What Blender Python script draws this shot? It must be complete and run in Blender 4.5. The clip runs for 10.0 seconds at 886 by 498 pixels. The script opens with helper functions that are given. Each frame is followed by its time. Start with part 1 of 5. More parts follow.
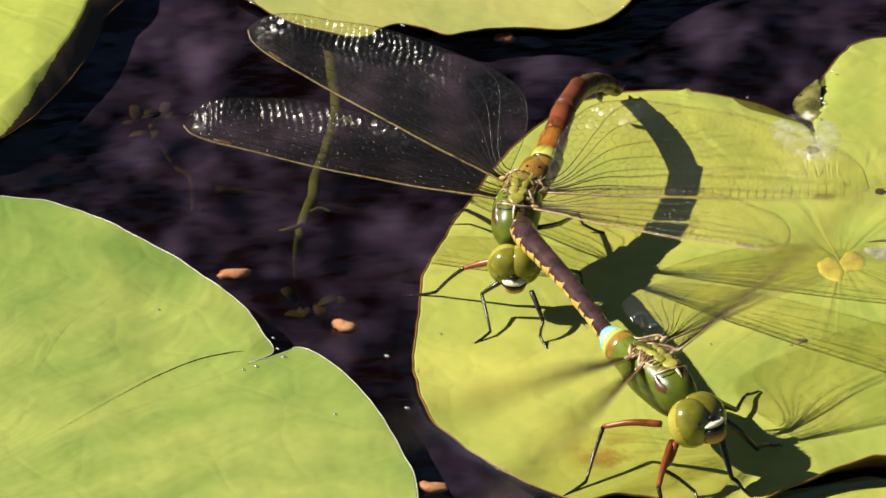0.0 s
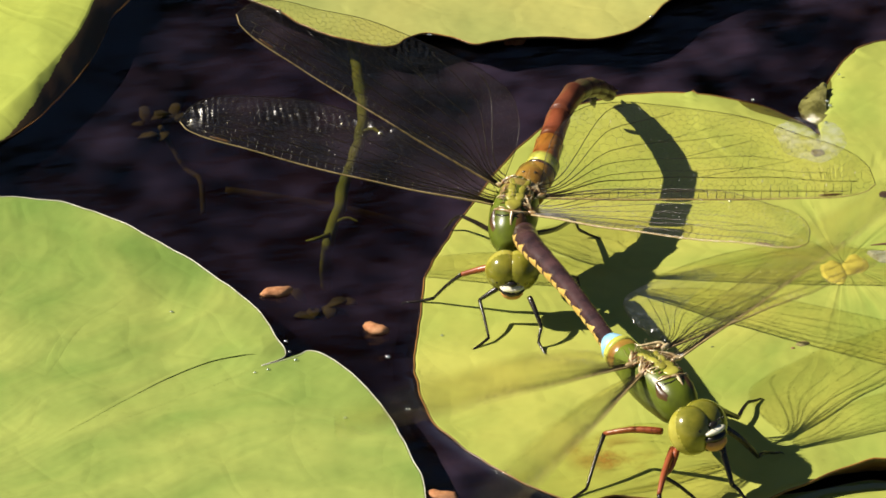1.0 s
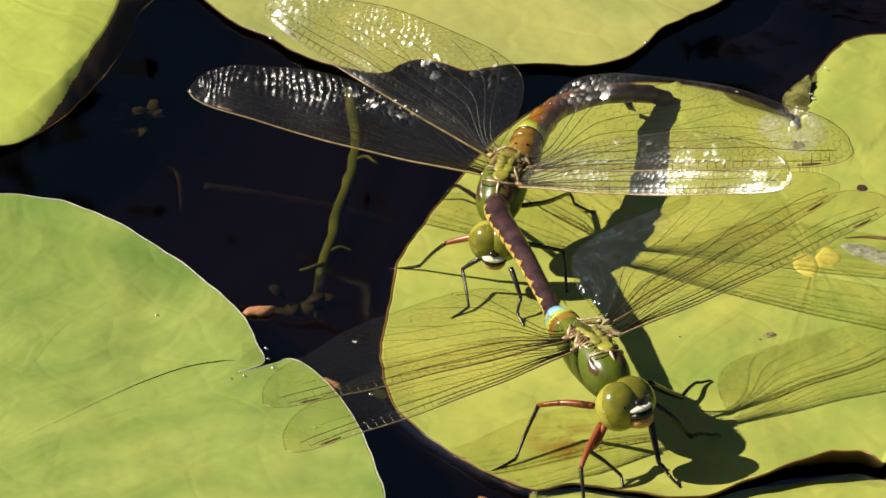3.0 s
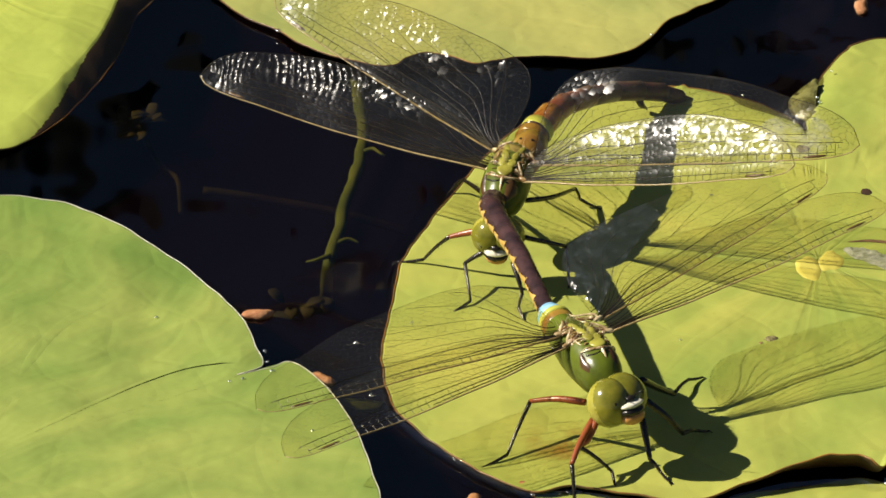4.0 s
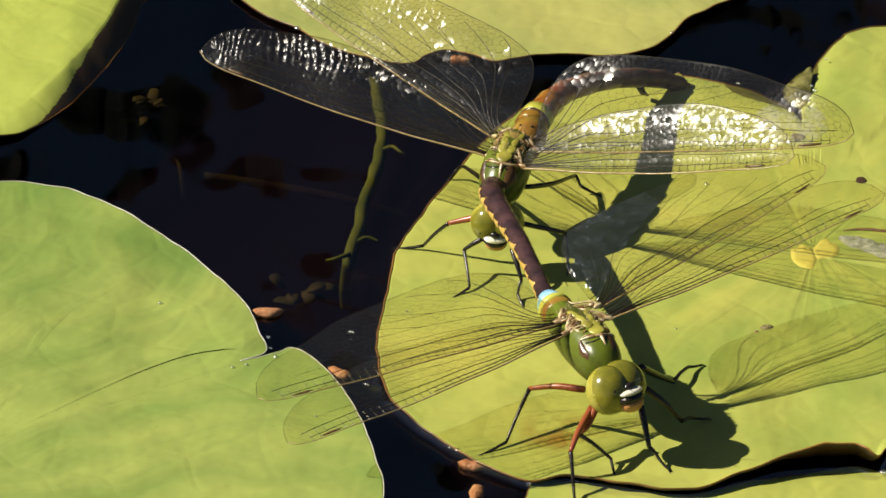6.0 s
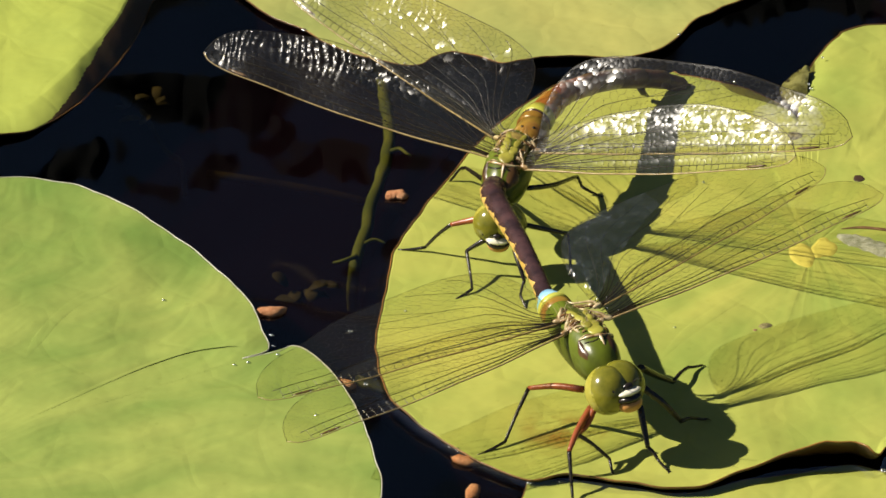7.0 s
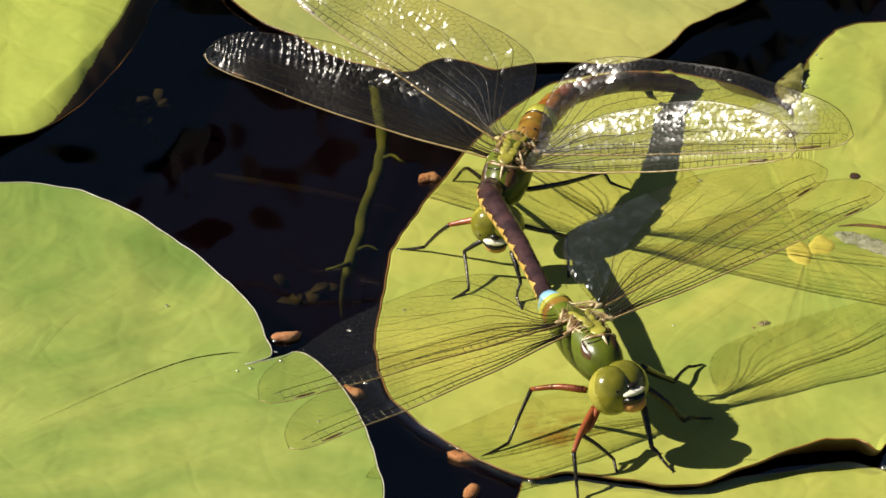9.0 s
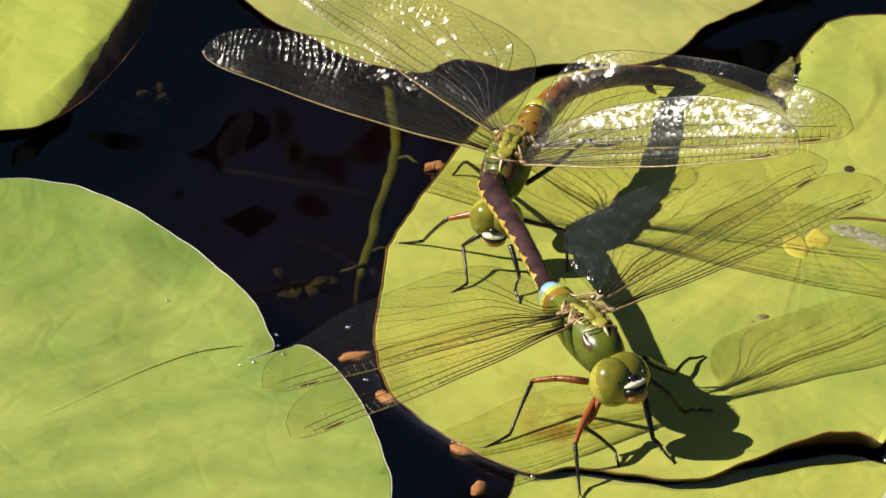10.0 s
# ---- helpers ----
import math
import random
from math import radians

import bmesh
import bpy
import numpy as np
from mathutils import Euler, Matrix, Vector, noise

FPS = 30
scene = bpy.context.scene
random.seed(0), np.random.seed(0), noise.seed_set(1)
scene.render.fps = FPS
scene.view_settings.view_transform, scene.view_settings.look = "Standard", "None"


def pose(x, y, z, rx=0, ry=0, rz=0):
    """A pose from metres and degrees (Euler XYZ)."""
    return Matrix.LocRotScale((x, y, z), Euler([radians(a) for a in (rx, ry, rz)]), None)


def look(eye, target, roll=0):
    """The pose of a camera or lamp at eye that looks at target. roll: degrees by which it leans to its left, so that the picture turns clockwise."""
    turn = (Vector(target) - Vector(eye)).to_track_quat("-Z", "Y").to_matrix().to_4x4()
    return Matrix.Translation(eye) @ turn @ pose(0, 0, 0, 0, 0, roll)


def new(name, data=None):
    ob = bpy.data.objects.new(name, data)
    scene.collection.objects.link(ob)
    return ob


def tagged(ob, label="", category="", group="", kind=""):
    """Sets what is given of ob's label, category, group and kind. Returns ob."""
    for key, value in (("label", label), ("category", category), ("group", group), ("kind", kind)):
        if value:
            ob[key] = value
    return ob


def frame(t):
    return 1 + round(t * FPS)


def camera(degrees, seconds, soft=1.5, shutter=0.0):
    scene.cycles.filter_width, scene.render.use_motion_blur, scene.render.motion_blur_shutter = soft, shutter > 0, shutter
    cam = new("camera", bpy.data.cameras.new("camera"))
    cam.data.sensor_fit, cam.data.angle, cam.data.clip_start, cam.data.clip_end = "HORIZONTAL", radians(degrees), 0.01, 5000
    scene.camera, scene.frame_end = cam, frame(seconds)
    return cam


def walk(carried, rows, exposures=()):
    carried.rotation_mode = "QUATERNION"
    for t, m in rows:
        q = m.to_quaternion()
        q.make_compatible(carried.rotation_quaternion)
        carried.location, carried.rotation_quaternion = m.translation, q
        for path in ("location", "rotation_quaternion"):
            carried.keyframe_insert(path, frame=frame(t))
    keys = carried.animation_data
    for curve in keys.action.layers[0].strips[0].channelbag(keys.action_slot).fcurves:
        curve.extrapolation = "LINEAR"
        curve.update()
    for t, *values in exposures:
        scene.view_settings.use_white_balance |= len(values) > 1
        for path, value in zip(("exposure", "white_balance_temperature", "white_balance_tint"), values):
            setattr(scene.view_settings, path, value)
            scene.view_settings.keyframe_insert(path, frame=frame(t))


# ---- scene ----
# Two coupled emperor dragonflies resting on a water lily pad in a sunlit pond.
# Lengths below are in millimetres; MM turns them into metres.
from mathutils.geometry import delaunay_2d_cdt
from mathutils.bvhtree import BVHTree

MM = 0.001

# ---------------------------------------------------------------- camera
cam = camera(6.447, 10.0, soft=1.6, shutter=0.7)
EYE = (0.0, -1.03923, 0.6)
# seconds and the spot on the water (mm) at which the hand-held camera looks
AIM = [(0, -1.85, 3.98), (0.5, -2.75, 4.93), (1, -3.31, 4.41), (1.5, -2.23, 3.46), (2, -1.37, 1.38), (2.5, -0.29, 2.07), (4, 0.12, 4.24), (4.5, -0.09, 1.38), (5, -0.75, -1.72), (5.5, 0, 0), (7, -0.47, -0.78), (7.5, -0.65, 0.17), (8, -0.41, 0.6), (8.5, -0.34, 0.6), (9, -0.72, -0.09), (9.5, -0.78, -1.29), (10, -0.67, -1.98)]
walk(cam, [(t, look(EYE, (x * MM, y * MM, 0))) for t, x, y in AIM],
     exposures=[(0, 0.93), (1.5, 0.88), (2.5, 0.75), (10, 0.75)])

# ---------------------------------------------------------------- light
SUN_ELEV = radians(40.2)
world = bpy.data.worlds.new("sky")
scene.world = world
world.use_nodes = True
wn = world.node_tree
sky = wn.nodes.new("ShaderNodeTexSky")
sky.sky_type = "NISHITA"
sky.sun_disc = False
sky.sun_elevation = SUN_ELEV
sky.sun_rotation = radians(270)
sky.ozone_density = 4.0
wn.links.new(sky.outputs[0], wn.nodes["Background"].inputs[0])
wn.nodes["Background"].inputs[1].default_value = 0.025
sun = new("sun", bpy.data.lights.new("sun", "SUN"))
sun.data.energy = 4.9
sun.data.angle = radians(0.55)
sun.data.color = (1.0, 0.92, 0.80)
sun.matrix_world = look((-1.185, 0.0, 1.0), (0, 0, 0))


# ---------------------------------------------------------------- materials
def material(name, rough=0.5, spec=0.5):
    m = bpy.data.materials.new(name)
    m.use_nodes = True
    b = m.node_tree.nodes["Principled BSDF"]
    b.inputs["Roughness"].default_value = rough
    b.inputs["Specular IOR Level"].default_value = spec
    return m, m.node_tree, b


def nd(tree, kind, **values):
    n = tree.nodes.new(kind)
    for k, v in values.items():
        key = int(k[1:]) if k[0] == "i" and k[1:].isdigit() else k.replace("_", " ")
        n.inputs[key].default_value = v
    return n


def ramp(tree, source, stops):
    n = tree.nodes.new("ShaderNodeValToRGB")
    e = n.color_ramp.elements
    while len(e) < len(stops):
        e.new(0.5)
    for el, (p, c) in zip(e, stops):
        el.position, el.color = p, (*c, 1) if len(c) == 3 else c
    tree.links.new(source, n.inputs[0])
    return n


def mix_rgb(tree, fac, a, b, mode="MIX"):
    n = tree.nodes.new("ShaderNodeMix")
    n.data_type, n.blend_type = "RGBA", mode
    for sock, v in ((0, fac), (6, a), (7, b)):
        if hasattr(v, "is_linked"):
            tree.links.new(v, n.inputs[sock])
        elif sock == 0:
            n.inputs[0].default_value = v
        else:
            n.inputs[sock].default_value = (*v, 1)
    return n.outputs[2]


def noise_tex(tree, scale, detail=4, rough=0.55, vec=None):
    n = nd(tree, "ShaderNodeTexNoise", Scale=scale, Detail=detail, Roughness=rough)
    if vec is None:
        vec = tree.nodes.new("ShaderNodeTexCoord").outputs["Object"]
    tree.links.new(vec, n.inputs["Vector"])
    return n.outputs["Fac"]


def bump(tree, b, height, strength, dist):
    n = nd(tree, "ShaderNodeBump", Strength=strength, Distance=dist)
    tree.links.new(height, n.inputs["Height"])
    tree.links.new(n.outputs[0], b.inputs["Normal"])


def mottled(name, c1, c2, scale, rough=0.4, spec=0.5, relief=0.3, dist=0.0001):
    """A surface that varies between two colours, with fine relief."""
    m, t, b = material(name, rough, spec)
    f = noise_tex(t, scale)
    t.links.new(ramp(t, f, [(0.35, c1), (0.65, c2)]).outputs[0], b.inputs["Base Color"])
    bump(t, b, noise_tex(t, scale * 6, 3), relief, dist)
    return m


def leaf_material(name, light, mid, dull, vein, freq, seed, heart=(0, 0, 0), fan=2.6):
    """Waxy lily leaf: blotches, radiating veins round the leaf's centre, faint fine net."""
    m, t, b = material(name, 0.42, 0.35)
    tc = t.nodes.new("ShaderNodeTexCoord")
    off = nd(t, "ShaderNodeVectorMath", i1=(seed, seed * 0.7, 0))
    t.links.new(tc.outputs["Object"], off.inputs[0])
    vec = off.outputs[0]
    big = noise_tex(t, 22, 3, 0.5, vec)
    small = noise_tex(t, 160, 5, 0.6, vec)
    shift = nd(t, "ShaderNodeVectorMath", i1=heart)
    shift.operation = "SUBTRACT"
    t.links.new(tc.outputs["Object"], shift.inputs[0])
    sep = t.nodes.new("ShaderNodeSeparateXYZ")
    t.links.new(shift.outputs[0], sep.inputs[0])
    ang = t.nodes.new("ShaderNodeMath")
    ang.operation = "ARCTAN2"
    t.links.new(sep.outputs[1], ang.inputs[0])
    t.links.new(sep.outputs[0], ang.inputs[1])
    wob = nd(t, "ShaderNodeMath", i1=0.35)
    wob.operation = "MULTIPLY"
    t.links.new(noise_tex(t, 30, 2, 0.5, vec), wob.inputs[0])
    add = t.nodes.new("ShaderNodeMath")
    t.links.new(ang.outputs[0], add.inputs[0])
    t.links.new(wob.outputs[0], add.inputs[1])
    mul = nd(t, "ShaderNodeMath", i1=freq)
    mul.operation = "MULTIPLY"
    t.links.new(add.outputs[0], mul.inputs[0])
    sn = t.nodes.new("ShaderNodeMath")
    sn.operation = "SINE"
    t.links.new(mul.outputs[0], sn.inputs[0])
    line = ramp(t, sn.outputs[0], [(0.955, (0, 0, 0)), (0.998, (1, 1, 1))])
    ln = t.nodes.new("ShaderNodeVectorMath")
    ln.operation = "LENGTH"
    t.links.new(shift.outputs[0], ln.inputs[0])
    pol = t.nodes.new("ShaderNodeCombineXYZ")
    rr = nd(t, "ShaderNodeMath", i1=22.0)
    rr.operation = "MULTIPLY"
    t.links.new(ln.outputs["Value"], rr.inputs[0])
    aa = nd(t, "ShaderNodeMath", i1=fan)
    aa.operation = "MULTIPLY"
    t.links.new(add.outputs[0], aa.inputs[0])
    t.links.new(aa.outputs[0], pol.inputs[0])
    t.links.new(rr.outputs[0], pol.inputs[1])
    streak = noise_tex(t, 1.1, 3, 0.5, pol.outputs[0])
    blend = nd(t, "ShaderNodeMath", i1=0.36)
    blend.operation = "MULTIPLY_ADD"
    t.links.new(streak, blend.inputs[0])
    bigger = nd(t, "ShaderNodeMath", i1=2.0)
    bigger.operation = "MULTIPLY"
    t.links.new(big, bigger.inputs[0])
    patch = nd(t, "ShaderNodeMath", i1=0.5)
    t.links.new(bigger.outputs[0], patch.inputs[0])
    t.links.new(noise_tex(t, 60, 2, 0.5, vec), patch.inputs[1])
    half = nd(t, "ShaderNodeMath", i1=0.21)
    half.operation = "MULTIPLY"
    t.links.new(patch.outputs[0], half.inputs[0])
    t.links.new(half.outputs[0], blend.inputs[2])
    col = ramp(t, blend.outputs[0], [(0.37, dull), (0.50, mid), (0.63, light)]).outputs[0]
    fleck = nd(t, "ShaderNodeTexVoronoi", Scale=260)
    t.links.new(vec, fleck.inputs["Vector"])
    fl = ramp(t, fleck.outputs["Distance"], [(0.05, (0.62, 0.62, 0.5)), (0.11, (1, 1, 1))]).outputs[0]
    col = mix_rgb(t, 0.22, col, fl, "MULTIPLY")
    grain = ramp(t, small, [(0.3, (0.93, 0.94, 0.92)), (0.7, (1.03, 1.02, 1.0))]).outputs[0]
    col = mix_rgb(t, 1.0, col, grain, "MULTIPLY")
    vf = nd(t, "ShaderNodeMath", i1=0.05)
    vf.operation = "MULTIPLY"
    t.links.new(line.outputs[0], vf.inputs[0])
    col = mix_rgb(t, vf.outputs[0], col, vein)
    t.links.new(col, b.inputs["Base Color"])
    hgt = nd(t, "ShaderNodeMath", i1=-0.05)
    hgt.operation = "MULTIPLY_ADD"
    t.links.new(line.outputs[0], hgt.inputs[0])
    wave = nd(t, "ShaderNodeMath", i1=3.0)
    wave.operation = "MULTIPLY_ADD"
    t.links.new(noise_tex(t, 26, 2, 0.5, vec), wave.inputs[0])
    t.links.new(noise_tex(t, 75, 3, 0.5, vec), wave.inputs[2])
    bent = noise_tex(t, 40, 2, 0.5, vec)
    warp = nd(t, "ShaderNodeVectorMath", i1=(0.010, 0.010, 0.010))
    warp.operation = "MULTIPLY_ADD"
    t.links.new(bent, warp.inputs[0])
    t.links.new(vec, warp.inputs[2])
    net = nd(t, "ShaderNodeTexVoronoi", Scale=95)
    net.feature = "DISTANCE_TO_EDGE"
    t.links.new(warp.outputs[0], net.inputs["Vector"])
    ridge = ramp(t, net.outputs["Distance"], [(0.0, (0.04, 0.04, 0.04)), (0.09, (0, 0, 0))])
    deep = nd(t, "ShaderNodeMath")
    deep.operation = "SUBTRACT"
    t.links.new(wave.outputs[0], deep.inputs[0])
    t.links.new(ridge.outputs[0], deep.inputs[1])
    t.links.new(deep.outputs[0], hgt.inputs[2])
    hs = nd(t, "ShaderNodeMath", i1=0.155 * fan)
    hs.operation = "MULTIPLY_ADD"
    t.links.new(streak, hs.inputs[0])
    t.links.new(hgt.outputs[0], hs.inputs[2])
    bump(t, b, hs.outputs[0], 0.8, 0.0012)
    return m


def clear_film(name, tint, shine_share, rough, haze_share):
    """A thin clear sheet: what lies behind shows through, and its surface reflects."""
    m = bpy.data.materials.new(name)
    m.use_nodes = True
    t = m.node_tree
    t.nodes.remove(t.nodes["Principled BSDF"])
    out = t.nodes["Material Output"]
    clear = nd(t, "ShaderNodeBsdfTransparent", Color=(*tint, 1))
    shine = nd(t, "ShaderNodeBsdfGlossy", Color=(1, 1, 1, 1), Roughness=rough)
    mx = nd(t, "ShaderNodeMixShader", Fac=shine_share)
    t.links.new(clear.outputs[0], mx.inputs[1])
    t.links.new(shine.outputs[0], mx.inputs[2])
    haze = nd(t, "ShaderNodeBsdfDiffuse", Color=(0.85, 0.86, 0.95, 1))
    mh = nd(t, "ShaderNodeMixShader", Fac=haze_share)
    t.links.new(mx.outputs[0], mh.inputs[1])
    t.links.new(haze.outputs[0], mh.inputs[2])
    t.links.new(mh.outputs[0], out.inputs[0])
    return m, t, shine


LEAF_L = leaf_material("lily leaf cool green", (0.33, 0.37, 0.088), (0.243, 0.30, 0.068), (0.150, 0.230, 0.046), (0.18, 0.24, 0.055), 11, 0.3, (-0.045, -0.03, 0), 6.5)
LEAF_R = leaf_material("lily leaf yellow green", (0.415, 0.405, 0.088), (0.33, 0.355, 0.073), (0.228, 0.293, 0.056), (0.25, 0.28, 0.055), 7, 1.7)
LEAF_T = leaf_material("lily leaf pale green", (0.40, 0.375, 0.105), (0.335, 0.335, 0.098), (0.25, 0.275, 0.08), (0.35, 0.35, 0.12), 6, 3.1)
LEAF_C = leaf_material("lily leaf bright green", (0.34, 0.38, 0.07), (0.30, 0.345, 0.065), (0.24, 0.29, 0.055), (0.25, 0.3, 0.05), 7, 5.1)
UNDER = mottled("leaf underside", (0.055, 0.025, 0.006), (0.04, 0.026, 0.008), 120, 0.5)
RIM = mottled("leaf rim", (0.38, 0.36, 0.27), (0.58, 0.56, 0.48), 300, 0.35)
RIM_BROWN = mottled("browned leaf rim", (0.05, 0.03, 0.009), (0.28, 0.13, 0.028), 55, 0.35)
STALK = mottled("leaf stalk", (0.09, 0.12, 0.012), (0.17, 0.19, 0.022), 160, 0.7, 0.2)
MUD = mottled("pond mud", (0.0004, 0.0003, 0.0008), (0.008, 0.0045, 0.006), 22, 1.0, 0.0)
BANK = mottled("dark foliage of the bank", (0.006, 0.007, 0.006), (0.018, 0.02, 0.016), 0.8, 0.8, 0.1)
WEED = mottled("water weed", (0.022, 0.019, 0.005), (0.062, 0.050, 0.012), 200, 0.7, 0.1)
SEED = mottled("catkin scale", (0.34, 0.13, 0.045), (0.52, 0.27, 0.13), 700, 0.6, 0.3, 0.8, 0.0003)
YELLOW = mottled("yellowed leaf tissue", (0.55, 0.48, 0.09), (0.48, 0.42, 0.07), 300, 0.5)
SCAR_M = mottled("olive brown leaf scar", (0.09, 0.075, 0.022), (0.26, 0.22, 0.08), 900, 0.6, 0.5, 0.8, 0.0004)
HOLE = mottled("dark edge of a bitten hole", (0.012, 0.008, 0.004), (0.045, 0.02, 0.008), 500, 0.6)
CURL = mottled("curled olive leaf edge", (0.075, 0.07, 0.016), (0.19, 0.18, 0.055), 300, 0.22, 0.6, 0.6, 0.0003)
SILVER = mottled("silvery dried leaf skin", (0.26, 0.27, 0.14), (0.55, 0.55, 0.42), 800, 0.32, 0.6, 1.0, 0.0006)
DRY = mottled("dry brown leaf tissue", (0.10, 0.05, 0.02), (0.22, 0.12, 0.05), 400, 0.7)

EYE_GREEN = mottled("compound eye", (0.105, 0.105, 0.010), (0.20, 0.185, 0.02), 350, 0.15, 0.6, 0.05)
EYE_GLOW = mottled("eye rim with light through the eye in its colour", (0.28, 0.255, 0.03), (0.36, 0.33, 0.06), 400, 0.25)
THORAX = mottled("green thorax", (0.05, 0.062, 0.007), (0.115, 0.15, 0.014), 130, 0.3, 0.25, 0.4, 0.0001)
TERGUM = mottled("yellow green tergum", (0.17, 0.15, 0.018), (0.36, 0.34, 0.05), 330, 0.35)
PALE = mottled("pale wing hinge", (0.20, 0.11, 0.035), (0.62, 0.52, 0.30), 620, 0.25)
HINGE = mottled("brown wing hinge", (0.05, 0.02, 0.008), (0.26, 0.12, 0.03), 600, 0.35)
SHOULDER = mottled("olive brown shoulder", (0.04, 0.02, 0.008), (0.10, 0.05, 0.014), 260, 0.3)
BED = mottled("olive brown wing bed", (0.11, 0.065, 0.018), (0.28, 0.21, 0.05), 240, 0.32, 0.5, 0.6, 0.0002)
RIDGE = mottled("brown back ridge", (0.10, 0.05, 0.018), (0.34, 0.22, 0.09), 420, 0.35)
WHITE = mottled("ivory face", (0.66, 0.62, 0.45), (0.78, 0.75, 0.62), 600, 0.35)
BLACK = mottled("black chitin", (0.008, 0.007, 0.006), (0.02, 0.015, 0.012), 500, 0.25)
ORANGE = mottled("orange brown lip", (0.42, 0.18, 0.05), (0.52, 0.27, 0.08), 600, 0.3)
BLUE = mottled("sky blue saddle", (0.18, 0.42, 0.62), (0.30, 0.55, 0.70), 400, 0.4)
BROWN = mottled("brown abdomen", (0.026, 0.014, 0.014), (0.07, 0.034, 0.032), 260, 0.24, 0.6)
SPOT = mottled("yellow abdomen spot", (0.42, 0.26, 0.05), (0.56, 0.38, 0.10), 500, 0.4)
MAROON = mottled("maroon abdomen", (0.085, 0.024, 0.012), (0.16, 0.045, 0.02), 350, 0.4, 0.3)
DARK_RED = mottled("dark red brown abdomen", (0.03, 0.014, 0.012), (0.075, 0.028, 0.02), 350, 0.42, 0.3)
RED = mottled("red brown abdomen", (0.12, 0.03, 0.012), (0.21, 0.055, 0.022), 350, 0.36, 0.35)
FLAME = mottled("orange brown abdomen", (0.22, 0.06, 0.012), (0.36, 0.15, 0.025), 300, 0.25)
OCHRE = mottled("ochre abdomen", (0.17, 0.07, 0.012), (0.33, 0.21, 0.03), 170, 0.3)
LIME = mottled("lime abdomen band", (0.42, 0.44, 0.06), (0.50, 0.50, 0.09), 500, 0.35)
FEMUR = mottled("red brown femur", (0.22, 0.05, 0.018), (0.27, 0.07, 0.025), 300, 0.3)
LEG = mottled("black leg", (0.008, 0.007, 0.006), (0.022, 0.016, 0.012), 900, 0.25)
VEIN = mottled("dark wing vein", (0.006, 0.005, 0.002), (0.022, 0.014, 0.005), 900, 0.3, 0.35)
COSTA = mottled("amber leading vein", (0.22, 0.15, 0.055), (0.36, 0.27, 0.13), 900, 0.3)
STIGMA = mottled("brown wing spot", (0.06, 0.03, 0.012), (0.12, 0.06, 0.02), 900, 0.4)
HAIR = mottled("pale bristle", (0.35, 0.28, 0.16), (0.45, 0.36, 0.2), 900, 0.5)


MEMBRANE, _, _ = clear_film("wing membrane", (0.925, 0.895, 0.74), 0.019, 0.255, 0.0055)
FOLD_SHEEN, ft, _ = clear_film("creased wing sheet with sky sheen in its colour", (0.93, 0.93, 0.92), 0.05, 0.2, 0.015)
# sky sheen of the wing put into a patchy pale blue haze
fh = [n for n in ft.nodes if n.type == "MIX_SHADER"][1]
ft.links.new(ramp(ft, noise_tex(ft, 420, 5, 0.7), [(0.42, (0.004, 0.004, 0.004)), (0.6, (0.018, 0.018, 0.018)), (0.72, (0.10, 0.10, 0.10))]).outputs[0], fh.inputs[0])
[n for n in ft.nodes if n.type == "BSDF_DIFFUSE"][0].inputs[0].default_value = (0.70, 0.80, 0.95, 1)
DROP, _, _ = clear_film("water bead", (0.9, 0.92, 0.9), 0.4, 0.25, 0.0)
# sky mirrored in the wet film is put into its whitish haze
WET_SKY, vt, _ = clear_film("wet film with mirrored sky in its colour", (0.97, 0.97, 0.96), 0.05, 0.3, 0.10)
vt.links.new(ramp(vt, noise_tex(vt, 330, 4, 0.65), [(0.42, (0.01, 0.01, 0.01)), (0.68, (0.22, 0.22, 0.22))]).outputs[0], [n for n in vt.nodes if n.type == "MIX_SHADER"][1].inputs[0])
WATER, wt, wg = clear_film("pond water", (0.62, 0.57, 0.50), 0.06, 0.05, 0.0)
# slow swell everywhere, and ruffled wavelets placed to drift out of the camera's view
wc = wt.nodes.new("ShaderNodeTexCoord")
wx = wt.nodes.new("ShaderNodeSeparateXYZ")
wt.links.new(wc.outputs["Object"], wx.inputs[0])
field = nd(wt, "ShaderNodeMapRange", i1=-0.24, i2=-0.06, i3=0.0, i4=1.0)
field.interpolation_type = "SMOOTHSTEP"
wt.links.new(wx.outputs[0], field.inputs[0])
stretch = nd(wt, "ShaderNodeMapping", Rotation=(0, 0, 0.3), Scale=(0.8, 0.6, 1.0))
wt.links.new(wc.outputs["Object"], stretch.inputs[0])
fine = nd(wt, "ShaderNodeMath", i1=1.5)
fine.operation = "MULTIPLY"
wt.links.new(noise_tex(wt, 75, 4, 0.62, stretch.outputs[0]), fine.inputs[0])
ruffle = wt.nodes.new("ShaderNodeMath")
ruffle.operation = "MULTIPLY"
wt.links.new(fine.outputs[0], ruffle.inputs[0])
wt.links.new(field.outputs[0], ruffle.inputs[1])
calm = nd(wt, "ShaderNodeMapping", Scale=(1.0, 0.5, 1.0))
wt.links.new(wc.outputs["Object"], calm.inputs[0])
swell = wt.nodes.new("ShaderNodeMath")
wt.links.new(noise_tex(wt, 24, 2.5, 0.5, calm.outputs[0]), swell.inputs[0])
wt.links.new(ruffle.outputs[0], swell.inputs[1])
wb = nd(wt, "ShaderNodeBump", Strength=0.9, Distance=0.006)
wt.links.new(swell.outputs[0], wb.inputs["Height"])
wt.links.new(wb.outputs[0], wg.inputs["Normal"])
